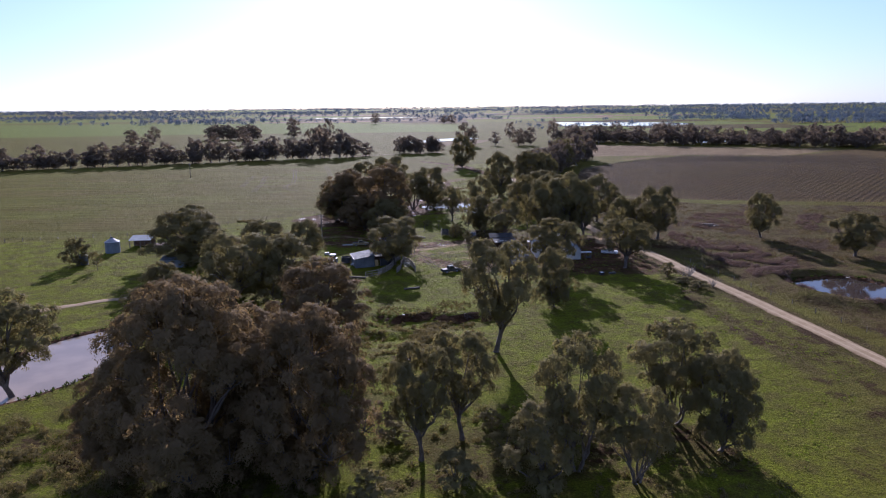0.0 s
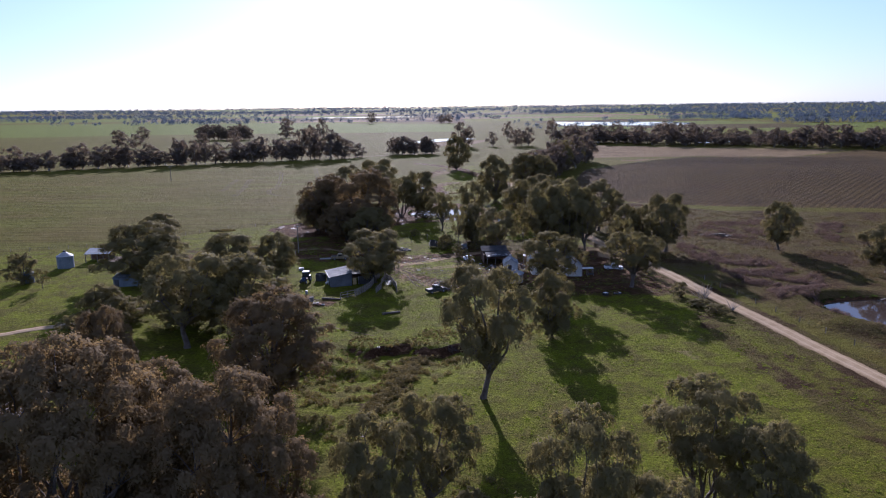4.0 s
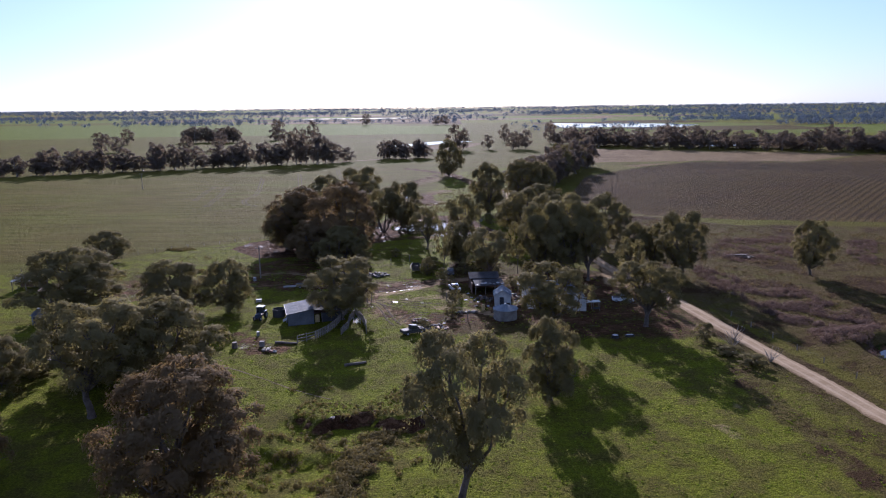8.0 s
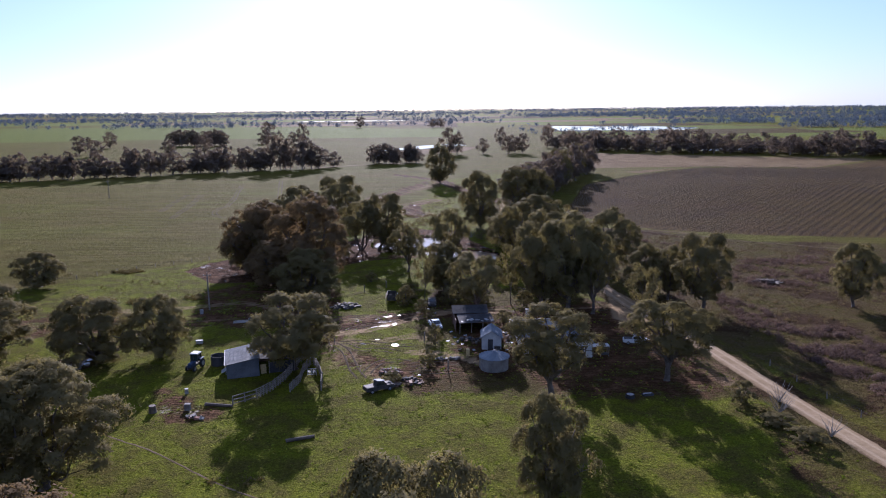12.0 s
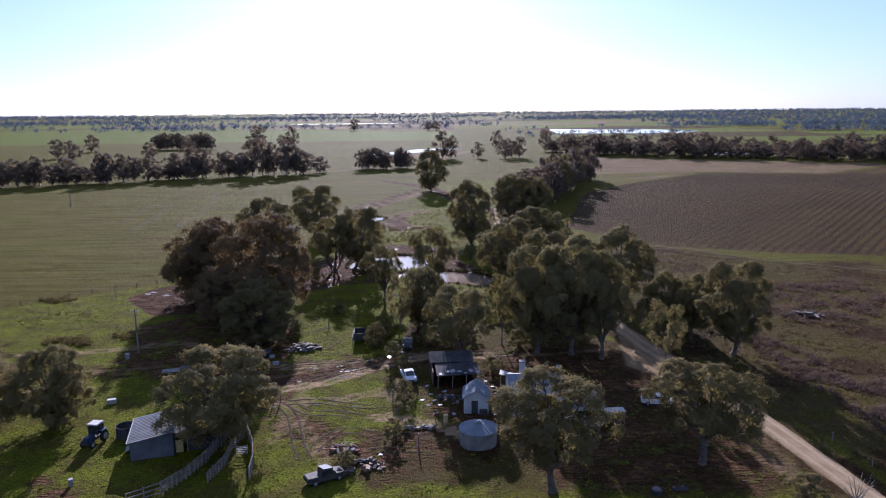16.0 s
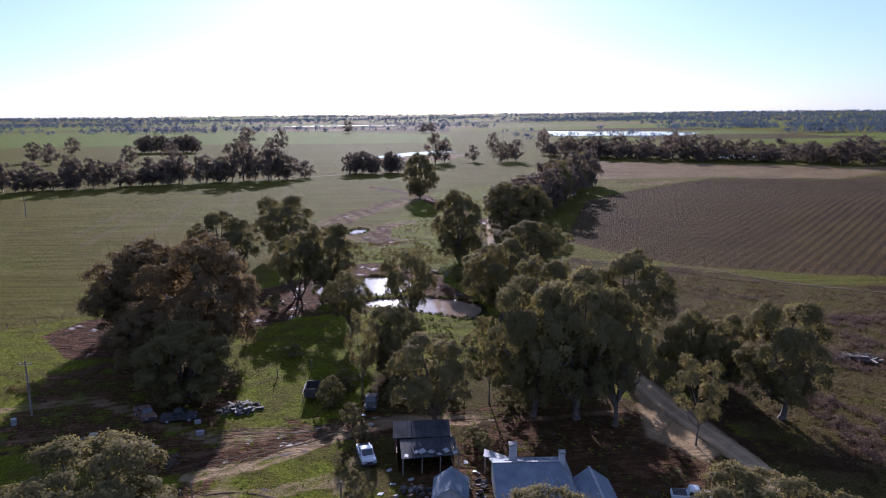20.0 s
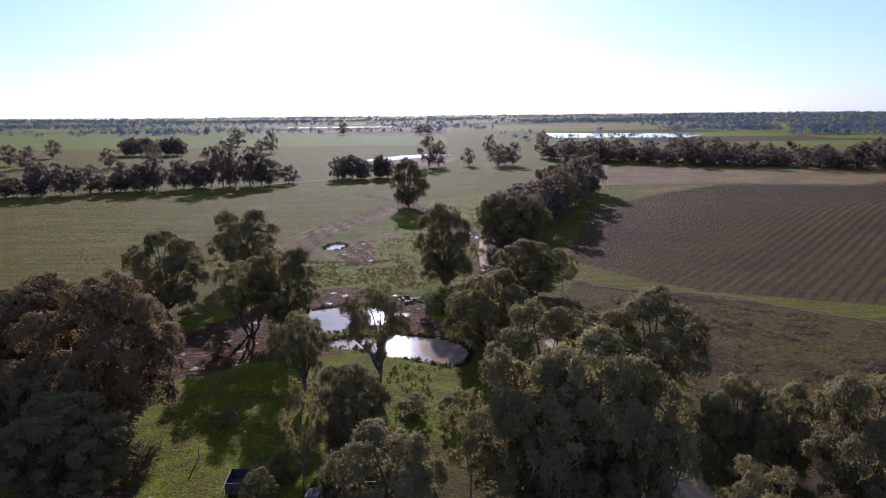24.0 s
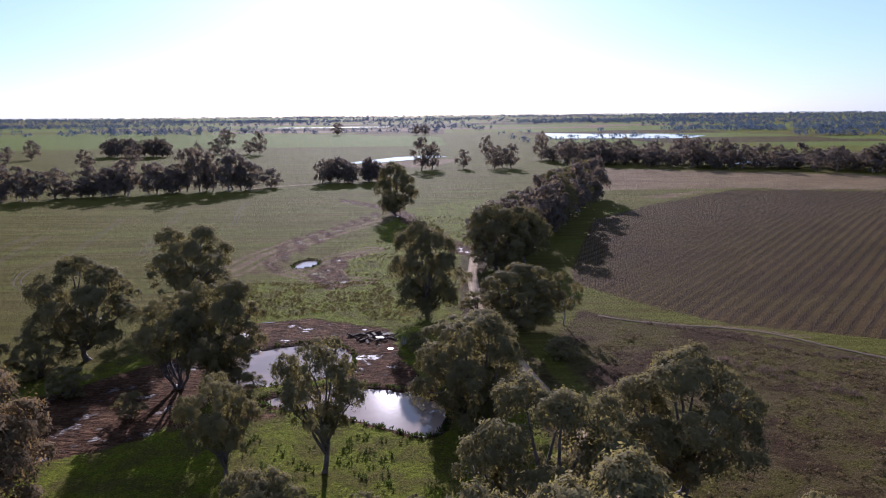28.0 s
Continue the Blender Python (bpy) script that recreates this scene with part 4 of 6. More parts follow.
def far_woods():
    """Woods and scattered trees out to the horizon."""
    rn = np.random.default_rng(3)
    spots = []

    def free(x, y):
        if 430 < x < 980 and 990 < y < 1225 or 225 < x < 480 and 1200 < y < 1490:
            return False
        if x < 150 and y < 1560:
            return False
        return not (180 < x < 560 and 1690 < y < 2210)
    # rows of trees along the paddock boundaries
    for _ in range(105):
        y = 1150 + 3300 * rn.random() ** 0.8
        x = (rn.random() * 2 - 1) * (0.75 * y + 150) + 60
        long, tilt = rn.uniform(80, 900), rn.normal() * 0.06
        gap = rn.uniform(9, 16)
        for k in range(int(long / gap)):
            px, py = x + k * gap + rn.normal() * 4, y + k * gap * tilt + rn.normal() * 5
            if rn.random() < 0.88 and free(px, py):
                spots.append((px, py))
    # the river woods and the woods at the skyline, in long bands
    for y0, deep, lo, hi, num in ((1290, 40, 0.37, 0.85, 240), (1560, 60, 0.2, 0.85, 330), (1900, 90, 0.33, 0.85, 330), (2350, 120, 0.05, 0.85, 420), (2900, 150, -0.7, 0.85, 520), (3500, 160, -0.8, 0.85, 420)):
        for _ in range(num):
            y = y0 + rn.normal() * deep * 0.5
            x = rn.uniform(lo, hi) * y + 120
            if noise.noise(Vector((x * 0.004, y * 0.004, 1.7))) > -0.18 and free(x, y):
                spots.append((x, y))
    for _ in range(1100):
        spots.append((rn.uniform(-3300, 3500), rn.uniform(4350, 4600)))
    for _ in range(90):
        y = rn.uniform(1250, 3600)
        x = (rn.random() * 2 - 1) * (0.7 * y + 100)
        if free(x, y):
            spots.append((x, y))
    base = []
    for x, y in spots:
        h, r = 7 + 7 * rn.random(), 4.5 + 4 * rn.random()
        for _ in range(2):
            base.append(((x + rn.normal() * r * 0.5, y + rn.normal() * r * 0.4, h * (0.42 + 0.3 * rn.random())), r * (0.55 + 0.25 * rn.random())))
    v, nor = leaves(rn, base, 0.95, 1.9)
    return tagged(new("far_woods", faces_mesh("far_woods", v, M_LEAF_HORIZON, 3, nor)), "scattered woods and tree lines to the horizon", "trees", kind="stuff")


far_woods()


# ---- buildings, vehicles and yard things -------------------------------------
M_IRON = surface("weathered_iron", (0.11, 0.13, 0.155), (0.19, 0.215, 0.24), 0.78, 0.0, 0.5, 8, 0.01, 0.3)
M_IRON_DARK = surface("dull_iron", (0.035, 0.035, 0.038), (0.08, 0.078, 0.08), 0.85, 0.0, 0.6, 8, 0.01, 0.15)
M_SHED = surface("grey_shed_iron", (0.08, 0.085, 0.095), (0.14, 0.148, 0.16), 0.8, 0.0, 0.5, 8, 0.01, 0.25)
M_IRON_RUST = surface("rusty_iron", (0.1, 0.05, 0.03), (0.24, 0.15, 0.1), 0.8, 0.2, 0.8, 9, 0.01)
M_IRON_PALE = surface("zinc_sheet", (0.2, 0.205, 0.21), (0.32, 0.32, 0.32), 0.7, 0.15, 0.7, 9, 0.005)
M_WHITE = surface("white_boards", (0.33, 0.33, 0.32), (0.48, 0.475, 0.455), 0.6, 0, 0.7, 9, 0.004)
M_CREAM = surface("cream_render", (0.5, 0.47, 0.41), (0.66, 0.62, 0.55), 0.8, 0, 0.8, 12, 0.006)
M_TIMBER = surface("grey_timber", (0.12, 0.1, 0.08), (0.28, 0.24, 0.2), 0.85, 0, 1.5, 18, 0.01)
M_CONCRETE = surface("stained_concrete", (0.13, 0.122, 0.112), (0.25, 0.235, 0.212), 0.9, 0, 0.8, 12, 0.01)
M_BRICK = surface("red_rubble", (0.15, 0.07, 0.045), (0.3, 0.16, 0.11), 0.9, 0, 3, 20, 0.02)
M_PAINT = surface("white_car_paint", (0.5, 0.51, 0.52), (0.6, 0.61, 0.62), 0.5, 0, 0.7, 20, 0.001, 0.3)
M_BLUE = surface("blue_tractor_paint", (0.02, 0.035, 0.075), (0.03, 0.055, 0.12), 0.4, 0, 1, 20, 0.002, 0.5)
M_BLACK = surface("black_rubber", (0.012, 0.012, 0.012), (0.03, 0.03, 0.03), 0.8, 0, 4, 30, 0.004)
M_DARK = surface("dark_steel", (0.03, 0.03, 0.03), (0.09, 0.08, 0.07), 0.75, 0.1, 2, 20, 0.004, 0.2)
M_HAY = surface("straw", (0.35, 0.25, 0.1), (0.55, 0.42, 0.2), 0.95, 0, 4, 30, 0.03)
M_GLASS = surface("dark_window_glass", (0.015, 0.02, 0.025), (0.03, 0.035, 0.04), 0.08, 0, 1, 5, 0.0, 0.8)


def box(bm, sx, sy, sz, x=0, y=0, z=0, rx=0, ry=0, rz=0, bevel=0.0):
    """A box with its base centred on x, y, z."""
    r = bmesh.ops.create_cube(bm, size=1, matrix=pose(x, y, z, rx, ry, rz) @ Matrix.Translation((0, 0, sz / 2)) @ Matrix.Diagonal((sx, sy, sz, 1)))
    if bevel:
        edges = list({e for v in r["verts"] for e in v.link_edges})
        bmesh.ops.bevel(bm, geom=edges, offset=bevel, segments=2, affect="EDGES")
    return bm


def drum(bm, r0, r1, h, x=0, y=0, z=0, sides=16, rx=0, ry=0, rz=0):
    bmesh.ops.create_cone(bm, cap_ends=True, segments=sides, radius1=r0, radius2=r1, depth=h, matrix=pose(x, y, z, rx, ry, rz) @ Matrix.Translation((0, 0, h / 2)))
    return bm


def prism(bm, outline, depth, m=None):
    """An outline (x, z) made solid along y."""
    lo = [bm.verts.new((m or Matrix()) @ Vector((px, -depth / 2, pz))) for px, pz in outline]
    hi = [bm.verts.new((m or Matrix()) @ Vector((px, depth / 2, pz))) for px, pz in outline]
    bm.faces.new(lo)
    bm.faces.new(hi[::-1])
    n = len(lo)
    for k in range(n):
        bm.faces.new((lo[k], hi[k], hi[(k + 1) % n], lo[(k + 1) % n]))
    return bm


def sheet(bm, corners, thick=0.06):
    """A flat slab from its upper corners."""
    up = [bm.verts.new(c) for c in corners]
    dn = [bm.verts.new(Vector(c) - Vector((0, 0, thick))) for c in corners]
    bm.faces.new(up)
    bm.faces.new(dn[::-1])
    n = len(up)
    for k in range(n):
        bm.faces.new((up[k], dn[k], dn[(k + 1) % n], up[(k + 1) % n]))
    return bm


def ribbed(bm, a, b, c, d, pitch=0.38, lift=0.035):
    """A sheeted roof plane with raised ribs running from edge a-b up to edge d-c."""
    a, b, c, d = Vector(a), Vector(b), Vector(c), Vector(d)
    n = max(int((b - a).length / pitch), 2)
    w, up = 0.05 / (b - a).length, Vector((0, 0, lift))
    steps = [(0.0, 0)]
    for k in range(1, n):
        t = k / n
        steps += [(t - w, 0), (t - w * 0.5, 1), (t + w * 0.5, 1), (t + w, 0)]
    steps.append((1.0, 0))
    low = [bm.verts.new(a.lerp(b, t) + up * r) for t, r in steps]
    high = [bm.verts.new(d.lerp(c, t) + up * r) for t, r in steps]
    under = [bm.verts.new(p - Vector((0, 0, 0.06))) for p in (a, b, c, d)]
    for k in range(len(steps) - 1):
        bm.faces.new((low[k], low[k + 1], high[k + 1], high[k]))
    bm.faces.new(under[::-1])
    bm.faces.new((*under[:2], *low[::-1]))
    bm.faces.new((*under[2:], *high))
    bm.faces.new((under[1], under[2], high[-1], low[-1]))
    bm.faces.new((under[3], under[0], low[0], high[0]))
    return bm


def part(name, bm, material, parent, label=""):
    bmesh.ops.recalc_face_normals(bm, faces=bm.faces)
    me = bpy.data.meshes.new(name)
    bm.to_mesh(me)
    bm.free()
    me.materials.append(material)
    ob = new(name, me)
    ob.parent = parent
    if label:
        ob["label"] = label
    return ob


def thing(name, label, category, x, y, turn=0, z=None, group=""):
    root = new(name)
    root.empty_display_size = 0.3
    root.matrix_world = pose(x, y, ground_at(x, y) if z is None else z, 0, 0, turn)
    return tagged(root, label, category, group)


def solid(name, bm, material, label, category, x, y, turn=0, z=None, group=""):
    ob = part(name, bm, material, None)
    ob.matrix_world = pose(x, y, ground_at(x, y) if z is None else z, 0, 0, turn)
    return tagged(ob, label, category, group)


B = bmesh.new


def window(parent, x, y, z, w, h, turn=0):
    f = B()
    box(f, w + 0.16, 0.08, 0.08, x, y, z - 0.08, 0, 0, turn)
    box(f, w + 0.16, 0.08, 0.08, x, y, z + h, 0, 0, turn)
    m = pose(x, y, z, 0, 0, turn)
    for s in (-1, 1):
        p = m @ Vector((s * (w / 2 + 0.04), 0, 0))
        box(f, 0.08, 0.08, h, p.x, p.y, p.z, 0, 0, turn)
    win = part("window", f, M_WHITE, parent)
    part("pane", box(B(), w, 0.04, h, x, y, z, 0, 0, turn), M_GLASS, win, "dark glass pane")


def homestead():
    """The house: a hipped main block, a gabled front wing and an open annex."""
    h = thing("house", "white farmhouse with a blue-grey iron roof", "house", 34, 214, 0, 0)

    def L(x, y, z):
        return (x - 34, y - 214, z)
    wall = B()
    for sx, sy, x, y in ((8.6, 0.18, 33.6, 211.2), (8.6, 0.18, 33.6, 222.2), (0.18, 10.8, 29.4, 216.7), (0.18, 10.8, 37.8, 216.7)):
        box(wall, sx, sy, 2.8, x - 34, y - 214, 0)
    part("wall", wall, M_CREAM, h)
    wing = B()
    for sx, sy, x, y in ((4.0, 0.18, 40, 209.1), (0.18, 8, 38.1, 213.1), (0.18, 8, 41.9, 213.1)):
        box(wing, sx, sy, 2.8, x - 34, y - 214, 0)
    prism(wing, [(-2.0, 2.8), (2.0, 2.8), (0, 4.3)], 0.16, Matrix.Translation((6, -4.9, 0)))
    part("wing_wall", wing, M_WHITE, h, "white weatherboard gable wall")
    e, zr, ze = 0.45, 5.0, 2.75
    x0, x1, y0, y1, yr = 29.4 - e, 37.9 + e, 211.2 - e, 222.2 + e, 217.2
    xa, xb = 29.4 - e, 36.6
    part("roof_plane", ribbed(B(), L(x0, y0, ze), L(x1, y0, ze), L(xb, yr, zr), L(xa, yr, zr)), M_IRON, h)
    part("roof_plane", ribbed(B(), L(x0, y1, ze), L(x1, y1, ze), L(xb, yr, zr), L(xa, yr, zr)), M_IRON, h)
    part("roof_plane", sheet(B(), (L(x1, y0, ze), L(x1, y1, ze), L(xb, yr, zr))), M_IRON, h)
    gable = B()
    prism(gable, [(-5.5, 2.75), (5.5, 2.75), (0.5, 4.9)], 0.14, Matrix.Translation((-4.6, 2.7, 0)) @ pose(0, 0, 0, 0, 0, 90))
    part("gable", gable, M_CREAM, h)
    part("wing_roof", ribbed(B(), L(37.7, 208.7, 2.8), L(37.7, 216.8, 2.8), L(40, 216.8, 4.45), L(40, 208.7, 4.45)), M_IRON, h)
    part("wing_roof", ribbed(B(), L(42.3, 208.7, 2.8), L(42.3, 216.8, 2.8), L(40, 216.8, 4.45), L(40, 208.7, 4.45)), M_IRON, h)
    part("ridge_cap", box(B(), 7.7, 0.3, 0.07, 32.8 - 34, yr - 214, zr), M_IRON_PALE, h, "pale ridge capping")
    part("ridge_cap", box(B(), 0.3, 8.1, 0.07, 6, -1.25, 4.45), M_IRON_PALE, h, "pale ridge capping")
    for x, y, top, s in ((31.5, 219.0, 6.3, 0.85), (37.0, 217.6, 5.9, 0.65)):
        c = part("chimney", box(B(), s, s, top - 2.8, x - 34, y - 214, 2.8, 0, 0, 0, 0.02), M_WHITE, h, "white painted brick chimney")
        cap = B()
        box(cap, s + 0.16, s + 0.16, 0.14, x - 34, y - 214, top)
        part("cap", cap, M_CONCRETE, c)
    part("flue", drum(B(), 0.1, 0.1, 1.1, 35.8 - 34, 213.8 - 214, 3.6), M_IRON_PALE, h, "short metal flue pipe")
    porch = B()
    sheet(porch, ((-5.3, 11.4, 2.6), (-2.3, 9.2, 2.5), (-2.6, 8.4, 2.45), (-5.6, 9.6, 2.5)))
    part("porch_roof", porch, M_IRON_PALE, h, "bright lean-to roof")
    for x, y in ((-5.2, 11.0), (-5.4, 9.8), (-2.6, 9.2)):
        part("post", box(B(), 0.1, 0.1, 2.46, x, y, 0), M_TIMBER, h)
    window(h, 31.2 - 34, -2.9, 1.0, 1.2, 1.2)
    window(h, 35.4 - 34, -2.9, 1.0, 1.2, 1.2)
    window(h, 6, -5.02, 1.1, 0.9, 1.1)
    d = part("door", box(B(), 0.9, 0.08, 2.05, 33.3 - 34, -2.92, 0.05), M_TIMBER, h)
    part("handle", box(B(), 0.05, 0.06, 0.12, 33.6 - 34, -2.99, 1.0), M_DARK, d)
    a = thing("carport", "open white annex with a flat pale roof", "carport", 43.7, 210.2, 3)
    part("roof", sheet(B(), ((-1.6, -0.7, 2.05), (1.6, -0.7, 2.05), (1.6, 0.7, 2.15), (-1.6, 0.7, 2.15)), 0.09), M_WHITE, a)
    for x in (-1.7, 0, 1.7):
        part("post", box(B(), 0.1, 0.1, 1.98, x * 0.88, -0.6, 0), M_TIMBER, a)
        part("post", box(B(), 0.1, 0.1, 2.05, x * 0.88, 0.6, 0), M_TIMBER, a)
    part("rail", box(B(), 1.5, 0.06, 0.5, 0.75, -0.64, 0.4), M_IRON_DARK, a)


def hut():
    h = thing("hut", "small white hut with a grey gabled iron roof", "hut", 24.1, 216.2, -4)
    w = B()
    for sx, sy, x, y in ((3.6, 0.12, 0, 2.2), (0.12, 4.4, -1.8, 0), (0.12, 4.4, 1.8, 0)):
        box(w, sx, sy, 2.5, x, y, 0)
    box(w, 1.15, 0.12, 2.5, -1.27, -2.2, 0)
    box(w, 1.55, 0.12, 2.5, 1.05, -2.2, 0)
    box(w, 0.98, 0.12, 0.4, -0.2, -2.2, 2.1)
    for y in (-2.2, 2.2):
        prism(w, [(-1.86, 2.5), (1.86, 2.5), (0, 3.75)], 0.12, Matrix.Translation((0, y, 0)))
    part("wall", w, M_WHITE, h)
    for s in (-1, 1):
        part("roof_plane", ribbed(B(), (s * 2.1, -2.5, 2.42), (s * 2.1, 2.5, 2.42), (0, 2.5, 3.86), (0, -2.5, 3.86), 0.45), M_IRON, h)
    d = part("door", box(B(), 0.94, 0.06, 2.06, -0.2, -2.2, 0.02), M_IRON_DARK, h, "dark closed door")
    part("handle", box(B(), 0.05, 0.05, 0.1, 0.14, -2.25, 1.0), M_IRON_PALE, d)
    part("skylight", sheet(B(), ((0.7, -1.9, 3.48), (1.3, -1.9, 3.07), (1.3, -0.6, 3.07), (0.7, -0.6, 3.48)), 0.03), M_IRON_PALE, h, "pale patched roof sheet")
    part("bench", box(B(), 1.2, 0.5, 0.9, 1.1, -2.7, 0), M_DARK, h)


def old_sheds():
    s = thing("old_shed", "derelict dark iron shed with an open front", "shed", 21, 227, 3)
    part("upper_roof", ribbed(B(), (-3.9, 0.9, 3.1), (3.6, 0.9, 3.1), (3.6, 4.0, 4.0), (-3.9, 4.0, 4.0), 0.6), M_IRON_DARK, s)
    part("lower_roof", ribbed(B(), (-2.9, -3.2, 2.25), (4.4, -2.6, 2.25), (4.0, 1.0, 2.95), (-3.1, 0.7, 2.95), 0.6), M_IRON_DARK, s)
    part("back_wall", box(B(), 7.4, 0.1, 3.9, -0.1, 3.9, 0), M_IRON_RUST, s)
    part("side_wall", box(B(), 0.1, 6.0, 2.6, -3.5, 0.9, 0), M_IRON_RUST, s)
    part("side_wall", box(B(), 0.1, 5.6, 2.6, 3.7, 1.0, 0), M_IRON_RUST, s)
    for x, y in ((-2.8, -3.0), (-0.4, -2.8), (1.9, -2.7), (4.2, -2.5)):
        part("post", box(B(), 0.12, 0.12, 2.2, x, y, 0, 0, 2, 10), M_TIMBER, s)
    rng = random.Random(4)
    for k in range(7):
        x, y = -2.2 + k * 1.0 + rng.uniform(-0.2, 0.2), -2.5 + rng.uniform(-0.4, 0.5)
        part("loose_sheet", box(B(), rng.uniform(0.5, 0.95), rng.uniform(0.4, 0.8), 0.02, x, y, 2.36 + 0.19 * (y + 2.9) + 0.1, rng.uniform(2, 20), rng.uniform(-18, 18), rng.uniform(0, 90)), M_IRON_PALE, s, "torn shiny roof sheet")


def water_tank():
    t = thing("water_tank", "round concrete water tank with a conical iron roof", "tank", 23.6, 204.4)
    part("wall", drum(B(), 2.5, 2.5, 2.3, 0, 0, -0.1, 28), M_CONCRETE, t)
    r = B()
    n = 24
    apex = (0, 0, 3.25)
    for k in range(n):
        a, b = 2 * math.pi * k / n, 2 * math.pi * (k + 1) / n
        m = (a + b) / 2
        p = [(2.72 * math.cos(q), 2.72 * math.sin(q), z) for q, z in ((a, 2.24), (m, 2.34), (b, 2.24))]
        v = [r.verts.new(c) for c in (*p, apex)]
        r.faces.new((v[0], v[1], v[3]))
        r.faces.new((v[1], v[2], v[3]))
    ob = part("roof", r, M_IRON, t, "ribbed blue-grey conical roof")
    part("cap", drum(B(), 0.5, 0.15, 0.25, 0, 0, 3.12, 12), M_IRON, ob)
    part("pipe", box(B(), 0.08, 0.08, 2.6, -2.6, 0.4, 0), M_IRON_PALE, t)


def farm_shed():
    s = thing("farm_shed", "grey corrugated farm shed with a skillion roof", "shed", -22.4, 201, 15)
    wl, wr, ln = 2.5, 3.3, 7.8
    w = B()
    prism(w, [(0, 0), (5.4, 0), (5.4, wr), (0, wl)], 0.1, Matrix.Translation((0, 0, 0)))
    prism(w, [(0, 0), (5.4, 0), (5.4, wr), (0, wl)], 0.1, Matrix.Translation((0, ln, 0)))
    box(w, 0.1, ln, wl, 0.05, ln / 2, 0)
    box(w, 0.1, ln, wr, 5.35, ln / 2, 0)
    part("wall", w, M_SHED, s)
    part("roof", ribbed(B(), (-0.25, -0.25, wl + 0.06), (-0.25, ln + 0.25, wl + 0.06), (5.6, ln + 0.25, wr + 0.12), (5.6, -0.25, wr + 0.12), 0.5), M_SHED, s)
    part("bay_roof", ribbed(B(), (5.5, 0.6, 2.9), (5.5, ln - 0.4, 2.9), (11.5, ln - 0.4, 2.3), (11.5, 0.6, 2.3), 0.6), M_IRON_DARK, s)
    part("bay_back", box(B(), 6.0, 0.1, 2.2, 8.5, ln - 0.6, 0), M_IRON_RUST, s)
    part("bay_front", box(B(), 4.2, 0.1, 2.0, 9.3, 0.8, 0), M_IRON_DARK, s)
    for x in (7.1, 11.4):
        part("post", box(B(), 0.14, 0.14, 2.25, x, 0.7, 0), M_TIMBER, s)
    part("board", box(B(), 0.95, 0.05, 1.7, 6.1, 0.55, 0.1, 0, 0, 0), M_HAY, s, "sunlit yellow plywood board")
    part("gutter", box(B(), 0.14, ln + 0.4, 0.12, -0.3, ln / 2, wl - 0.08), M_IRON_PALE, s)
    p = B()
    box(p, 1.0, 1.7, 0.05, 0, 0, 0.55, 0, -28, 0)
    box(p, 0.08, 1.5, 0.6, 0.3, 0, 0)
    solid("iron_sheet", p, M_IRON_PALE, "bright zinc sheet propped beside the shed", "metal sheet", -23.6, 203.6, 15)
    t = thing("open_tank", "open-topped dark corrugated water tank", "tank", -25.9, 208.4)
    outer = B()
    n = 22
    for r0, r1, z0, z1 in ((1.35, 1.35, 0, 1.7), (1.35, 1.28, 1.7, 1.7), (1.28, 1.28, 1.7, 0.2)):
        for k in range(n):
            a, b = 2 * math.pi * k / n, 2 * math.pi * (k + 1) / n
            outer.faces.new([outer.verts.new(c) for c in ((r0 * math.cos(a), r0 * math.sin(a), z0), (r0 * math.cos(b), r0 * math.sin(b), z0), (r1 * math.cos(b), r1 * math.sin(b), z1), (r1 * math.cos(a), r1 * math.sin(a), z1))])
    bmesh.ops.remove_doubles(outer, verts=outer.verts, dist=0.001)
    part("wall", outer, M_IRON_DARK, t)
    part("floor", drum(B(), 1.28, 1.28, 0.05, 0, 0, 0.15, 22), M_BLACK, t)


def wheel(parent, x, y, r, w, rim=M_IRON_PALE):
    tyre = B()
    drum(tyre, r, r, w, x - w / 2, y, r, 18, 0, 90, 0)
    bmesh.ops.bevel(tyre, geom=[e for e in tyre.edges if e.calc_face_angle(0) > 1.0], offset=0.05 * r / 0.4, segments=2, affect="EDGES")
    wh = part("wheel", tyre, M_BLACK, parent)
    part("rim", drum(B(), r * 0.55, r * 0.55, w + 0.03, x - w / 2 - 0.015, y, r, 12, 0, 90, 0), rim, wh)


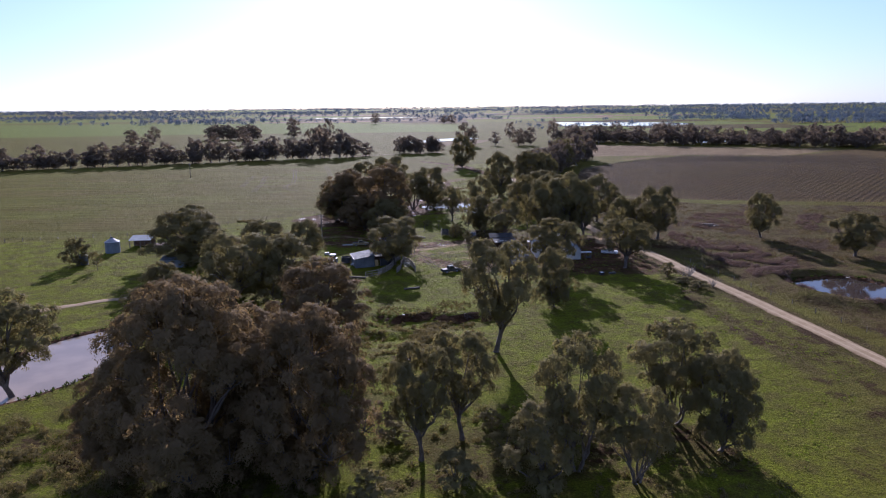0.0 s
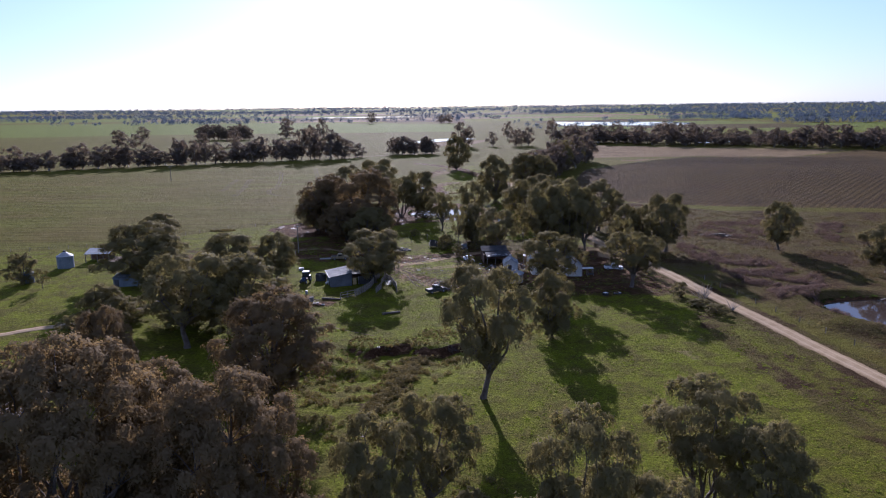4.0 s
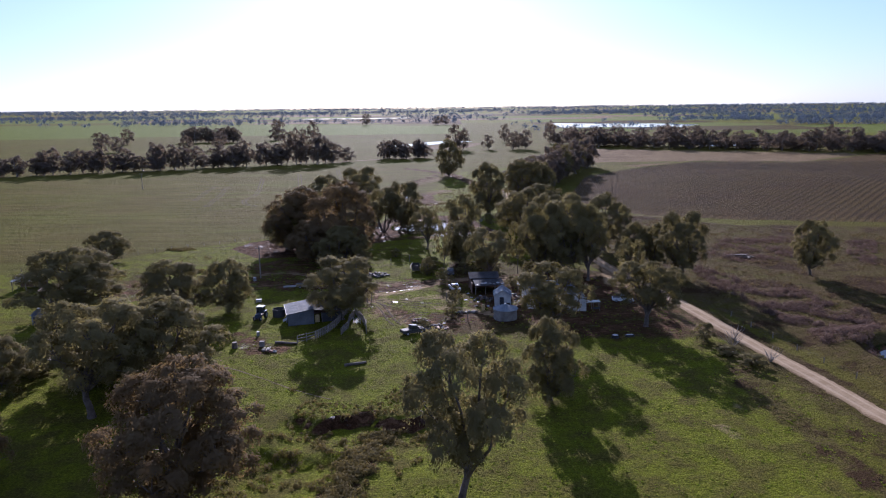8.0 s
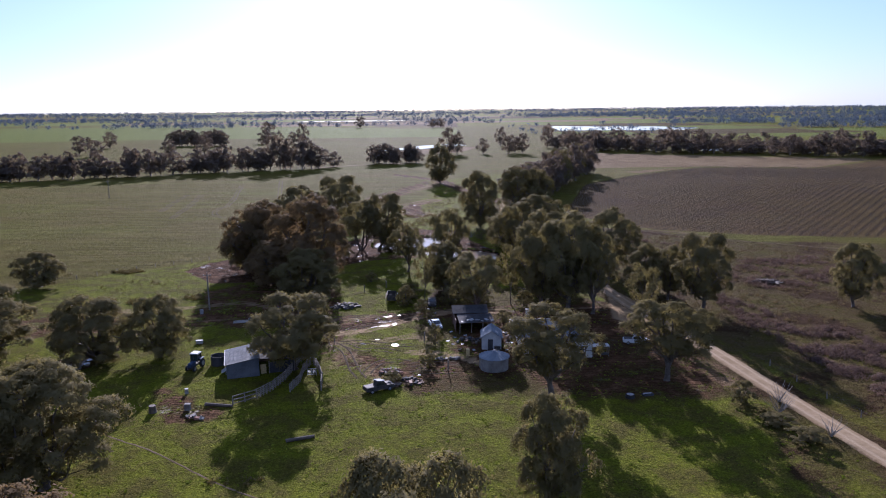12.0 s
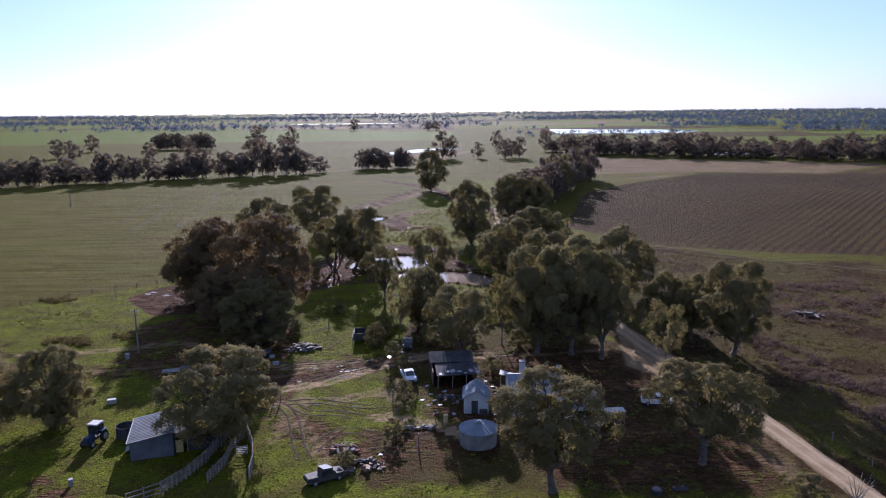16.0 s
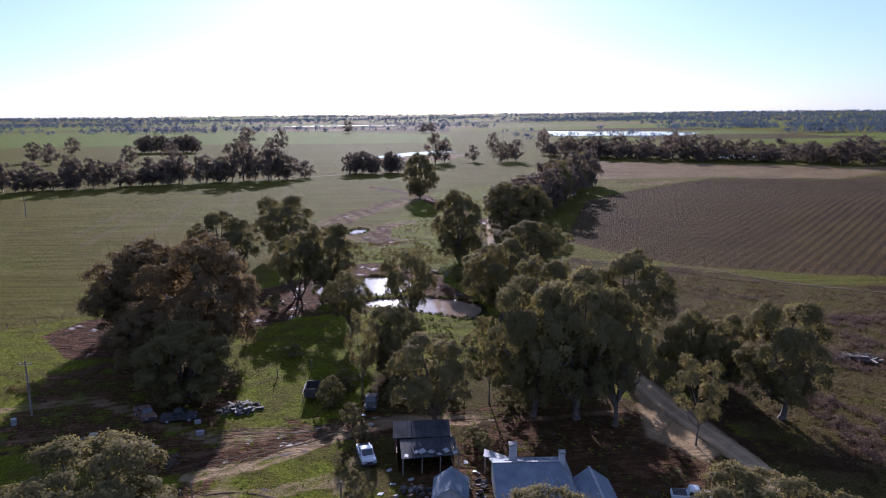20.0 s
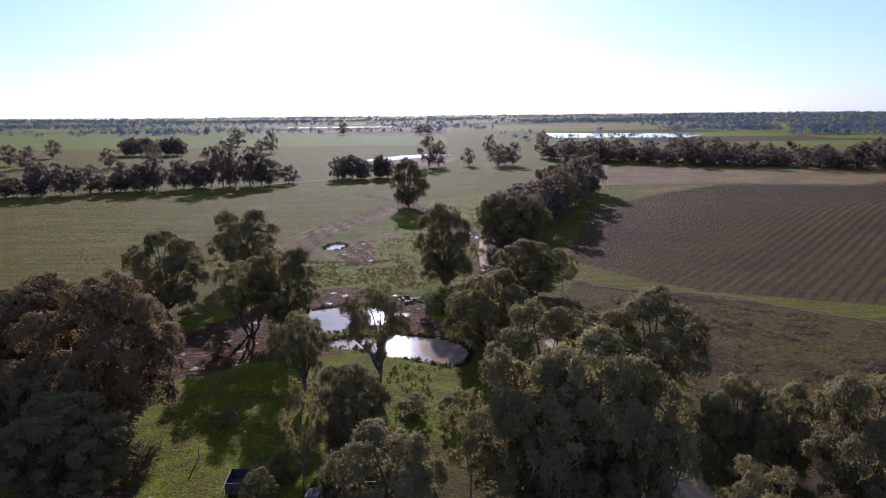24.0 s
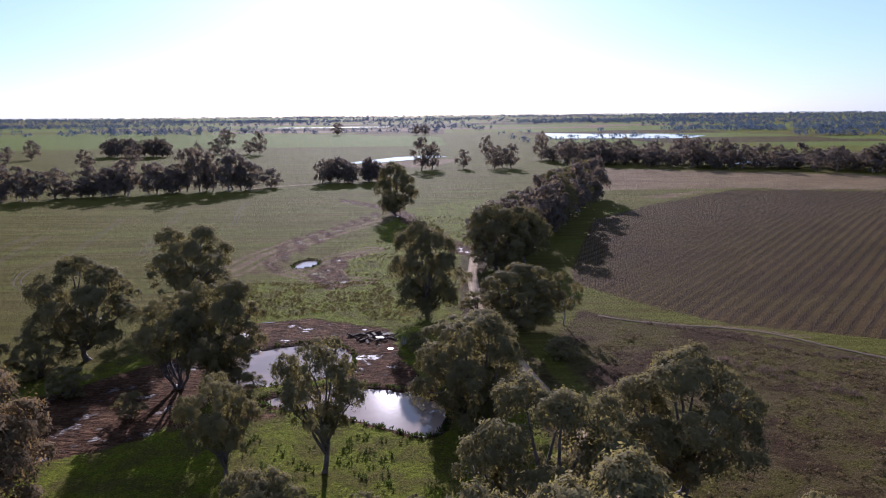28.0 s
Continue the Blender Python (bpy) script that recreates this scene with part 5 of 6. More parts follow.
def ute(x, y, turn, label, paint):
    """A pickup, nose towards -y."""
    u = thing("pickup_truck", label, "car", x, y, turn)
    side = [(-2.45, 0.45), (-2.5, 0.75), (-2.3, 0.98), (-1.2, 1.08), (-1.1, 1.08), (0.55, 1.08), (2.5, 1.05), (2.55, 0.5), (2.0, 0.38), (-2.0, 0.38)]
    turn_side = pose(0, 0, 0, 0, 0, 90)
    body = prism(B(), [(px, pz) for px, pz in side], 1.8, turn_side)
    bmesh.ops.bevel(body, geom=body.edges[:], offset=0.05, segments=2, affect="EDGES")
    part("body", body, paint, u)
    cab = prism(B(), [(-1.25, 1.05), (-0.55, 1.72), (0.5, 1.76), (0.75, 1.05)], 1.6, turn_side)
    bmesh.ops.bevel(cab, geom=cab.edges[:], offset=0.06, segments=2, affect="EDGES")
    c = part("cabin", cab, paint, u)
    ws = prism(B(), [(-1.22, 1.11), (-0.62, 1.66), (-0.6, 1.67), (-1.17, 1.11)], 1.36, turn_side @ Matrix.Translation((-0.03, 0, 0.01)))
    part("windscreen", ws, M_GLASS, c, "dark windscreen")
    for s in (-1, 1):
        part("side_window", box(B(), 0.03, 1.25, 0.42, s * 0.8, 0.0, 1.18), M_GLASS, c)
        wheel(u, s * 0.8, -1.55, 0.37, 0.24)
        wheel(u, s * 0.8, 1.55, 0.37, 0.24)
        part("headlight", box(B(), 0.36, 0.08, 0.16, s * 0.66, -2.46, 0.72), M_IRON_PALE, u)
        part("mirror", box(B(), 0.16, 0.1, 0.14, s * 0.95, -0.85, 1.1), M_BLACK, u)
    part("tray", box(B(), 1.5, 1.6, 0.02, 0, 1.62, 1.09), M_DARK, u, "dark open tray")
    part("grille", box(B(), 0.9, 0.05, 0.2, 0, -2.5, 0.62), M_DARK, u)
    part("bumper", box(B(), 1.7, 0.14, 0.2, 0, -2.5, 0.38), M_IRON_DARK, u)
    return u


def tractor():
    t = thing("tractor", "blue tractor with a white cab roof", "tractor", -29.6, 206.8, -12)
    part("bonnet", box(B(), 0.75, 1.7, 0.75, 0, -1.15, 0.75, 0, 0, 0, 0.08), M_BLUE, t)
    part("chassis", box(B(), 0.6, 3.2, 0.4, 0, -0.4, 0.5), M_DARK, t)
    for x in (-0.68, 0.68):
        for y in (-0.25, 1.05):
            part("cab_post", box(B(), 0.09, 0.09, 1.5, x, y, 1.15), M_DARK, t)
    part("cab_glass", box(B(), 1.28, 1.2, 1.2, 0, 0.4, 1.3), M_GLASS, t)
    part("cab_roof", box(B(), 1.6, 1.6, 0.18, 0, 0.4, 2.65, 0, 0, 0, 0.06), M_WHITE, t, "white cab roof")
    for s in (-1, 1):
        part("mudguard", box(B(), 0.4, 1.3, 0.1, s * 0.85, 0.8, 1.62, 0, 0, 0, 0.03), M_BLUE, t)
        wheel(t, s * 0.88, 0.8, 0.8, 0.42, M_WHITE)
        wheel(t, s * 0.72, -1.6, 0.5, 0.3, M_WHITE)
    part("exhaust", drum(B(), 0.05, 0.05, 1.0, 0.28, -1.0, 1.5, 8), M_DARK, t)


def yard_fence(name, label, pts, rails=4, height=1.5, gap=1.9, group="stockyard rails"):
    f = thing(name, label, "fence", pts[0][0], pts[0][1], 0)
    z0 = f.location.z
    rng = random.Random(len(pts) + int(pts[0][0] * 7))
    for (ax, ay), (bx, by) in zip(pts[:-1], pts[1:]):
        d = math.hypot(bx - ax, by - ay)
        n = max(int(d / gap), 1)
        ang = math.degrees(math.atan2(by - ay, bx - ax))
        for k in range(n + 1):
            px, py = ax + (bx - ax) * k / n, ay + (by - ay) * k / n
            part("post", box(B(), 0.14, 0.14, height + 0.1 + rng.uniform(0, 0.25), px - pts[0][0], py - pts[0][1], ground_at(px, py) - z0 - 0.1, rng.uniform(-3, 3), rng.uniform(-3, 3), ang), M_TIMBER, f)
        for r in range(rails):
            mx, my = (ax + bx) / 2 - pts[0][0], (ay + by) / 2 - pts[0][1]
            part("rail", box(B(), d, 0.06, 0.13, mx, my, 0.25 + r * (height - 0.3) / max(rails - 1, 1), 0, rng.uniform(-0.6, 0.6), ang), M_TIMBER, f)
    f["group"] = group


def wire_fence(label, pts, gap=5.0, height=1.15):
    f = thing("wire_fence", label, "fence", pts[0][0], pts[0][1], 0, 0)
    rng = random.Random(int(pts[0][0]))
    post = box(B(), 0.12, 0.12, height + 0.1, 0, 0, -0.1)
    me = bpy.data.meshes.new("post")
    post.to_mesh(me)
    post.free()
    me.materials.append(M_TIMBER)
    for (ax, ay), (bx, by) in zip(pts[:-1], pts[1:]):
        d = math.hypot(bx - ax, by - ay)
        n = max(int(d / gap), 1)
        for k in range(n):
            px, py = ax + (bx - ax) * k / n, ay + (by - ay) * k / n
            ob = new("post", me)
            ob.parent = f
            ob.location = (px - pts[0][0], py - pts[0][1], ground_at(px, py))
            ob.rotation_euler = (rng.uniform(-0.05, 0.05), rng.uniform(-0.05, 0.05), rng.uniform(0, 1))
        ang = math.degrees(math.atan2(by - ay, bx - ax))
        for hgt in (0.4, 0.75, 1.05):
            part("wire", box(B(), d, 0.012, 0.012, (ax + bx) / 2 - pts[0][0], (ay + by) / 2 - pts[0][1], hgt + 0.05, 0, 0, ang), M_DARK, f)


def power_pole(x, y, h, label):
    p = thing("power_pole", label, "pole", x, y)
    part("shaft", drum(B(), 0.17, 0.11, h, 0, 0, -0.2, 10), M_TIMBER, p)
    part("crossarm", box(B(), 1.9, 0.12, 0.12, 0, 0, h - 0.9), M_TIMBER, p)
    for s in (-0.8, 0, 0.8):
        part("insulator", drum(B(), 0.06, 0.04, 0.18, s, 0, h - 0.78, 8), M_WHITE, p)


def silo():
    s = thing("silo", "round galvanised grain silo with a conical top", "silo", -101.4, 228)
    part("wall", drum(B(), 2.2, 2.2, 3.4, 0, 0, 0, 24), M_IRON, s)
    part("roof", drum(B(), 2.3, 0.4, 1.1, 0, 0, 3.4, 24), M_IRON_PALE, s)
    part("hatch", drum(B(), 0.42, 0.36, 0.4, 0, 0, 4.5, 14), M_IRON_DARK, s)
    t = thing("small_silo", "small rusty feed silo beside a bush", "silo", -102.4, 211)
    part("wall", drum(B(), 1.2, 1.2, 2.7, 0, 0, 0, 20), M_IRON, t)
    part("roof", drum(B(), 1.28, 0.3, 0.5, 0, 0, 2.7, 20), M_IRON_PALE, t)
    a = thing("open_shed", "open hay shed with a grey iron roof", "shed", -95.5, 236.5, 4)
    part("roof", ribbed(B(), (-3.6, -2.5, 2.6), (3.6, -2.5, 2.6), (3.6, 2.5, 3.5), (-3.6, 2.5, 3.5), 0.6), M_IRON, a)
    for x in (-3.3, 0, 3.3):
        for y, z in ((-2.2, 2.6), (2.2, 3.35)):
            part("post", box(B(), 0.16, 0.16, z, x, y, 0), M_TIMBER, a)
    part("back_wall", box(B(), 7, 0.08, 3.2, 0, 2.3, 0), M_IRON_RUST, a)
    b = thing("iron_shed", "low pale iron shed with pale skylight sheets", "shed", -74.6, 206.6, 6)
    w = B()
    for sx, sy, x, y in ((6.4, 0.1, 0, -2), (6.4, 0.1, 0, 2), (0.1, 4, -3.2, 0), (0.1, 4, 3.2, 0)):
        box(w, sx, sy, 2.2, x, y, 0)
    part("wall", w, M_IRON, b)
    part("roof", ribbed(B(), (-3.5, -2.3, 2.25), (3.5, -2.3, 2.25), (3.5, 2.3, 2.75), (-3.5, 2.3, 2.75), 0.5), M_IRON, b)
    # pale sheets stand in for the glints of the roof's skylights
    for k in range(4):
        part("skylight_glint", box(B(), 0.7, 0.9, 0.02, -2.2 + k * 1.4, -0.8, 2.47, 6, 0, 0), M_IRON_PALE, b, "pale skylight sheet standing in for its glint")
    part("door", box(B(), 1.1, 0.06, 1.9, -2.4, -2.07, 0), M_IRON_DARK, b)
    c = thing("lean_to", "collapsed dark lean-to beside the open shed", "shed", -87, 231.5, 0)
    part("roof", sheet(B(), ((-3, -2, 1.0), (3, -2, 1.2), (3, 2, 1.9), (-3, 2, 1.7)), 0.08), M_IRON_RUST, c)
    for x, y in ((-2.7, 1.7), (2.7, 1.7), (-2.7, -1.7), (2.7, -1.7)):
        part("post", box(B(), 0.14, 0.14, 1.05 if y < 0 else 1.7, x, y, 0), M_TIMBER, c)


def crate():
    c = thing("stock_crate", "dark steel stock crate with pipe rails", "trailer", 3.3, 249.5, 2)
    part("floor", box(B(), 2.2, 3.6, 0.15, 0, 0, 0.6), M_DARK, c)
    for x in (-1.05, 1.05):
        part("side", box(B(), 0.06, 3.6, 1.3, x, 0, 0.75), M_DARK, c)
    for y in (-1.8, 1.8):
        part("end", box(B(), 2.15, 0.06, 1.3, 0, y, 0.75), M_DARK, c)
    for x in (-1.35, 1.35):
        part("pipe_rail", box(B(), 0.09, 4.4, 0.12, x, 0, 1.35), M_IRON_PALE if x > 0 else M_TIMBER, c)
        for y in (-1.9, 0, 1.9):
            part("leg", box(B(), 0.1, 0.1, 1.4, x, y, 0), M_TIMBER, c)
    for x in (-0.9, 0.9):
        wheel(c, x, 0.4, 0.32, 0.2)


def heap(name, label, x, y, rx, ry, n, mats, seed, size=(0.3, 1.4), category="rubbish", flat=0.35):
    """A heap of odd pieces, each a part."""
    h = thing(name, label, category, x, y)
    rng = random.Random(seed)
    for k in range(n):
        a, d = rng.uniform(0, 6.28), rng.random() ** 0.6
        px, py = math.cos(a) * d * rx, math.sin(a) * d * ry
        lift = (1 - d) * flat * 2
        ob = part("piece", box(B(), rng.uniform(*size), rng.uniform(0.12, 0.6), rng.uniform(0.08, 0.4), px, py, lift * rng.random(), rng.uniform(-18, 18), rng.uniform(-18, 18), rng.uniform(0, 180), 0.02), mats[k % len(mats)], h)
    return h


homestead()
hut()
old_sheds()
water_tank()
farm_shed()
tractor()
silo()
crate()
ute(13.45, 228.4, 15, "white dual-cab pickup parked beside the old shed", M_PAINT)
ute(52.3, 216.6, 78, "white pickup parked in shade near the house", M_PAINT)
ute(12.9, 245.4, 0, "dark car parked under the trees", M_DARK)
wreck = ute(3.9, 195.2, 118, "wrecked dark truck with a bent pale roof", M_DARK)
part("roof_panel", box(B(), 1.5, 1.3, 0.05, 0, -0.05, 1.78, 8, 5, 12), M_IRON, wreck, "pale bent roof panel")
ute(-20.6, 242.8, 40, "rusted car body dumped under trees", M_IRON_RUST)
ute(-15.2, 241.5, 100, "rusted car body dumped under trees", M_IRON_DARK)
ute(-24.2, 233.6, 100, "old yellowed truck dumped beside the farm track", surface("yellowed_paint", (0.16, 0.12, 0.06), (0.32, 0.26, 0.14), 0.7, 0, 1.5, 14, 0.004))
heap("machinery_heap", "heap of old machinery and scrap iron", 8.3, 198.2, 2.6, 1.9, 34, (M_BARK, M_IRON_RUST, M_IRON_DARK, M_IRON_RUST), 5)
heap("brick_heap", "heap of broken red bricks and timber", 5.4, 203.4, 2.2, 1.5, 30, (M_BRICK, M_TIMBER, M_BRICK, M_BARK), 6, (0.25, 1.1))
heap("rubble_heap", "grey heap of rubble and scrap", -7.2, 245.4, 3.4, 2.4, 70, (M_BARK, M_IRON_DARK, M_TIMBER, M_DARK), 7, (0.3, 1.4), "rubbish", 0.55)
heap("scrap_heap", "scattered scrap beside the old shed", 20.2, 219.3, 2.6, 2.2, 30, (M_BARK, M_IRON_DARK, M_TIMBER, M_IRON_RUST), 8, (0.2, 0.9))
heap("scrap_heap", "scattered scrap between hut and house", 27.6, 220.5, 1.4, 3.0, 26, (M_BARK, M_IRON_DARK, M_TIMBER, M_IRON_RUST), 9, (0.2, 0.9))
heap("stone_heap", "tumbled stones and timber on bare soil", -23.2, 185.9, 1.6, 0.9, 16, (M_CONCRETE, M_TIMBER, M_BRICK), 10, (0.3, 0.9))
heap("stone_heap", "pale heap of old concrete slabs", 15.4, 209.4, 2.2, 0.9, 16, (M_CONCRETE, M_TIMBER, M_BARK), 12, (0.5, 1.5), "rubble", 0.12)
heap("branch_heap", "heap of fallen branches on dry ground", 99, 262, 4.5, 2.2, 30, (M_BARK, M_BARK), 13, (1.2, 3.6), "branches", 0.3)
heap("branch_heap", "heap of uprooted stumps on churned mud", 21, 336, 4.5, 3.0, 26, (M_STUMP, M_STUMP), 14, (1.0, 3.4), "branches", 0.3)

solid("stump", drum(B(), 0.62, 0.5, 1.2, 0, 0, -0.1, 12), M_BARK, "cut grey tree stump on bare soil", "stump", -30.2, 188)
solid("concrete_block", box(B(), 0.9, 0.7, 1.1, 0, 0, -0.05, 0, 0, 0, 0.05), M_CONCRETE, "upright concrete block on bare soil", "block", -25.2, 189)
solid("steel_drum", drum(B(), 0.3, 0.3, 0.9, 0, 0, -0.02, 14), M_IRON_PALE, "pale steel drum standing on grass", "drum", -27.4, 195.2)
solid("steel_drum", drum(B(), 0.4, 0.4, 1.0, 0, 0, -0.02, 14), M_IRON_PALE, "white drum beside the farm track", "drum", -39, 241)
solid("steel_drum", drum(B(), 0.35, 0.35, 1.3, 0, 0, -0.02, 14), M_HAY, "rusty yellow drum near the tank", "drum", 19.3, 211)
solid("log", drum(B(), 0.28, 0.22, 4.0, -2, 0, 0.25, 9, 0, 90, 0), M_BARK, "fallen grey log lying in shade", "log", -6, 178.2, 20)
solid("log", drum(B(), 0.3, 0.2, 4.5, -2, 0, 0.22, 9, 0, 90, 0), M_BARK, "fallen log on the green flat", "log", -21, 190.2, -10)
solid("white_box", box(B(), 1.3, 0.8, 0.7, 0, 0, -0.02, 0, 0, 0, 0.04), M_WHITE, "white box lying on grass", "box", -33.2, 220.6, 15)
wm = thing("washing_machine", "discarded white washing machine at the edge of shade", "washing machine", -15.7, 231.6, 5)
part("body", box(B(), 0.95, 0.8, 1.0, 0, 0, -0.02, 0, 0, 0, 0.04), M_WHITE, wm)
part("door", drum(B(), 0.27, 0.24, 0.06, 0, -0.4, 0.5, 16, 90, 0, 0), M_GLASS, wm, "round dark glass door")
solid("white_box", box(B(), 0.9, 0.6, 0.5, 0, 0, -0.02, 0, 0, 0, 0.04), M_IRON_PALE, "shiny metal box beside the junk", "box", -12.2, 240.6, 25)
solid("white_box", box(B(), 1.1, 0.7, 0.6, 0, 0, -0.02, 0, 0, 0, 0.04), M_IRON_PALE, "shiny metal box beside the junk", "box", -10.7, 236.8, 15)
solid("concrete_slab", box(B(), 3.4, 1.8, 0.14, 0, 0, -0.04, 0, 0, 0, 0.03), M_CONCRETE, "stained concrete slab by the track", "slab", -28.4, 234.2, 12)
litter = random.Random(17)
for x, y in ((17.2, 221.8), (18.6, 217.4), (15.8, 219.6), (20.6, 213.8), (26.8, 213.2), (27.4, 224.4), (28.2, 217.6), (16.6, 225.2), (19.4, 222.6), (13.2, 209.6), (10.4, 201.6), (26.4, 226.8), (12.0, 241.8), (13.4, 238.6)):
    bent_sheet = sheet(B(), ((-0.35, -0.25, 0.06), (0.3, -0.3, 0.12), (0.38, 0.24, 0.2), (-0.3, 0.28, 0.05)), 0.02)
    solid("scrap_sheet", bent_sheet, M_IRON_PALE, "small bent iron sheet lying in the yard", "metal sheet", x, y, litter.uniform(0, 360), None, "yard scrap")
tub = thing("water_trough", "round black tyre trough on grass", "trough", 43.9, 190.6)
part("wall", drum(B(), 0.75, 0.7, 0.55, 0, 0, -0.02, 20), M_BLACK, tub)
part("water", drum(B(), 0.55, 0.55, 0.03, 0, 0, 0.535, 20), M_LAKE, tub, "water in the trough")
tub = thing("water_trough", "low oval trough beside a leaning tree", "trough", 46.9, 191.3)
part("wall", box(B(), 1.9, 0.8, 0.4, 0, 0, -0.02, 0, 0, 8, 0.1), M_IRON_DARK, tub)
part("water", box(B(), 1.5, 0.5, 0.02, 0, 0, 0.375, 0, 0, 8), M_LAKE, tub, "water in the trough")

yard_fence("stockyard_fence", "weathered timber stockyard rails beside the shed", [(-9.8, 212), (-8.6, 207.5), (-7.1, 203.8), (-6.0, 199.5), (-5.6, 195.6)], 5, 1.5, 0.75)
yard_fence("stockyard_fence", "weathered timber stockyard rails under the tree", [(-10.4, 212.4), (-11.4, 208.7), (-11.9, 204.6), (-12.4, 200.4), (-13.6, 196.2), (-15.4, 192.8)], 5, 1.5, 0.75)
yard_fence("stockyard_fence", "leaning grey palings of the old cattle race", [(-9.2, 207.6), (-9.9, 203.6), (-9.7, 199.4), (-10.6, 195.2)], 4, 1.4, 0.7)
yard_fence("stockyard_fence", "short run of timber stockyard rails", [(-15.4, 192.8), (-18.6, 190.2)], 3)
g1 = thing("yard_gate", "white steel yard gate standing in the race", "gate", -8.2, 202.4, 8)
for k in range(5):
    part("bar", box(B(), 1.5, 0.05, 0.07, 0, 0, 0.2 + 0.25 * k), M_WHITE, g1)
for x in (-0.75, 0, 0.75):
    part("upright", box(B(), 0.06, 0.06, 1.3, x, 0, 0), M_WHITE, g1)
for x, y, h in ((-6.5, 219.8, 2.0), (-7.4, 218.6, 1.6), (1.2, 262, 1.8), (-4, 258, 1.8), (11.2, 219, 2.2), (15.4, 203.5, 2.0), (-52, 222, 1.5), (-57, 217, 1.4)):
    solid("post", box(B(), 0.16, 0.16, h + 0.2, 0, 0, -0.2, 2, 1, 20), M_TIMBER, "lone weathered timber post in the grass", "post", x, y)
power_pole(-38.3, 244.5, 9.0, "leaning timber power pole with a crossarm")
power_pole(-152.5, 456, 9.0, "timber power pole out in the paddock")
wire_fence("post and wire fence along the paddock edge", [(-190, 242), (-147, 248), (-103, 257), (-76, 284), (-46, 305)])
wire_fence("post and wire fence beside the dirt road", [(104, 78), (90, 122), (83, 146), (77, 175), (72, 203), (70, 214)], 6)
wire_fence("post and wire fence behind the vineyard", [(108, 560), (150, 560), (203, 592), (280, 570)], 7)

wet = random.Random(2)


def puddle(x, y, rx, ry, turn, label):
    """A ragged sheet of water in a hollow."""
    n, a0 = 14, radians(turn)
    ph = wet.uniform(0, 6.28)
    out = []
    for k in range(n):
        a = 2 * math.pi * k / n
        r = 1 + 0.25 * math.sin(2 * a + ph) + 0.2 * math.sin(5 * a + 2 * ph) + wet.uniform(-0.12, 0.12)
        px, py = math.cos(a) * rx * r, math.sin(a) * ry * r
        qx, qy = x + px * math.cos(a0) - py * math.sin(a0), y + px * math.sin(a0) + py * math.cos(a0)
        out.append((qx, qy))
    top = max(ground_at(qx, qy) for qx, qy in out) + 0.03
    out = [(qx, qy, top) for qx, qy in out]
    tagged(mesh_object("puddle", out, [tuple(range(n))], M_PUDDLE), label, "puddle", kind="structure")


for x, y, rx, ry, turn in ((-3.2, 227.6, 0.35, 0.15, 20), (-1.6, 228.3, 0.3, 0.12, 20), (0.6, 229.2, 0.7, 0.2, 22), (2.6, 230.0, 0.9, 0.24, 20), (4.9, 231.0, 0.5, 0.2, 25),
                           (3.2, 236.8, 1.0, 0.14, 15), (5.8, 237.8, 0.6, 0.14, 15), (-6.5, 229.6, 0.5, 0.12, 15)):
    puddle(x, y, rx, ry, turn, "bright shallow puddle in muddy wheel ruts")
for x, y, rx, ry, turn in ((1.8, 221.3, 0.5, 0.15, -10), (13.9, 240.8, 0.7, 0.35, 5), (16.4, 240.4, 0.8, 0.3, 0), (16.8, 217.4, 0.5, 0.4, 40), (-0.7, 218.5, 0.6, 0.2, -20), (5.5, 217.6, 0.5, 0.2, -10), (20.5, 218.8, 0.5, 0.25, 10), (17.9, 214.4, 0.6, 0.35, 60), (9.7, 239.8, 0.6, 0.2, 0)):
    puddle(x, y, rx, ry, turn, "small puddle in the muddy yard")
for x, y, rx, ry, turn in ((-19, 301, 0.9, 0.3, 40), (-14.5, 322, 1.0, 0.4, 60), (-22, 304, 0.5, 0.25, 30), (-16, 296, 0.5, 0.3, 60), (22, 336, 0.8, 0.14, -10), (24.5, 329, 0.5, 0.2, 20), (-2.5, 347.5, 1.6, 0.25, 5), (18.6, 341, 0.6, 0.3, 10)):
    puddle(x, y, rx, ry, turn, "puddle in churned red mud beside the pond")


# ---- low plants --------------------------------------------------------------


def tufts(name, spots, material, label, category, height, blades=7, width=0.06, splay=0.55):
    """Many small tufts of blades as one object."""
    rn = np.random.default_rng(len(spots))
    p = np.repeat(np.array(spots), blades, 0)
    n = len(p)
    a = rn.random(n) * 6.283
    out = np.stack([np.cos(a), np.sin(a), np.zeros(n)], 1)
    side = np.stack([-np.sin(a), np.cos(a), np.zeros(n)], 1)
    s = p[:, 3:4] * (0.6 + 0.8 * rn.random((n, 1)))
    base = p[:, :3] + out * s * 0.18 * rn.random((n, 1))
    mid = base + out * s * height * splay * 0.45 + np.array([0, 0, 1]) * s * height * 0.6
    tip = base + out * s * height * splay * (0.7 + 0.6 * rn.random((n, 1))) + np.array([0, 0, 1]) * s * height * (0.75 + 0.4 * rn.random((n, 1)))
    w = side * s * width
    v = np.stack([base - w, mid - w * 1.3, tip, mid + w * 1.3], 1)
    return tagged(new(name, faces_mesh(name, v.reshape(-1, 3), material, 4)), label, category, kind="stuff")


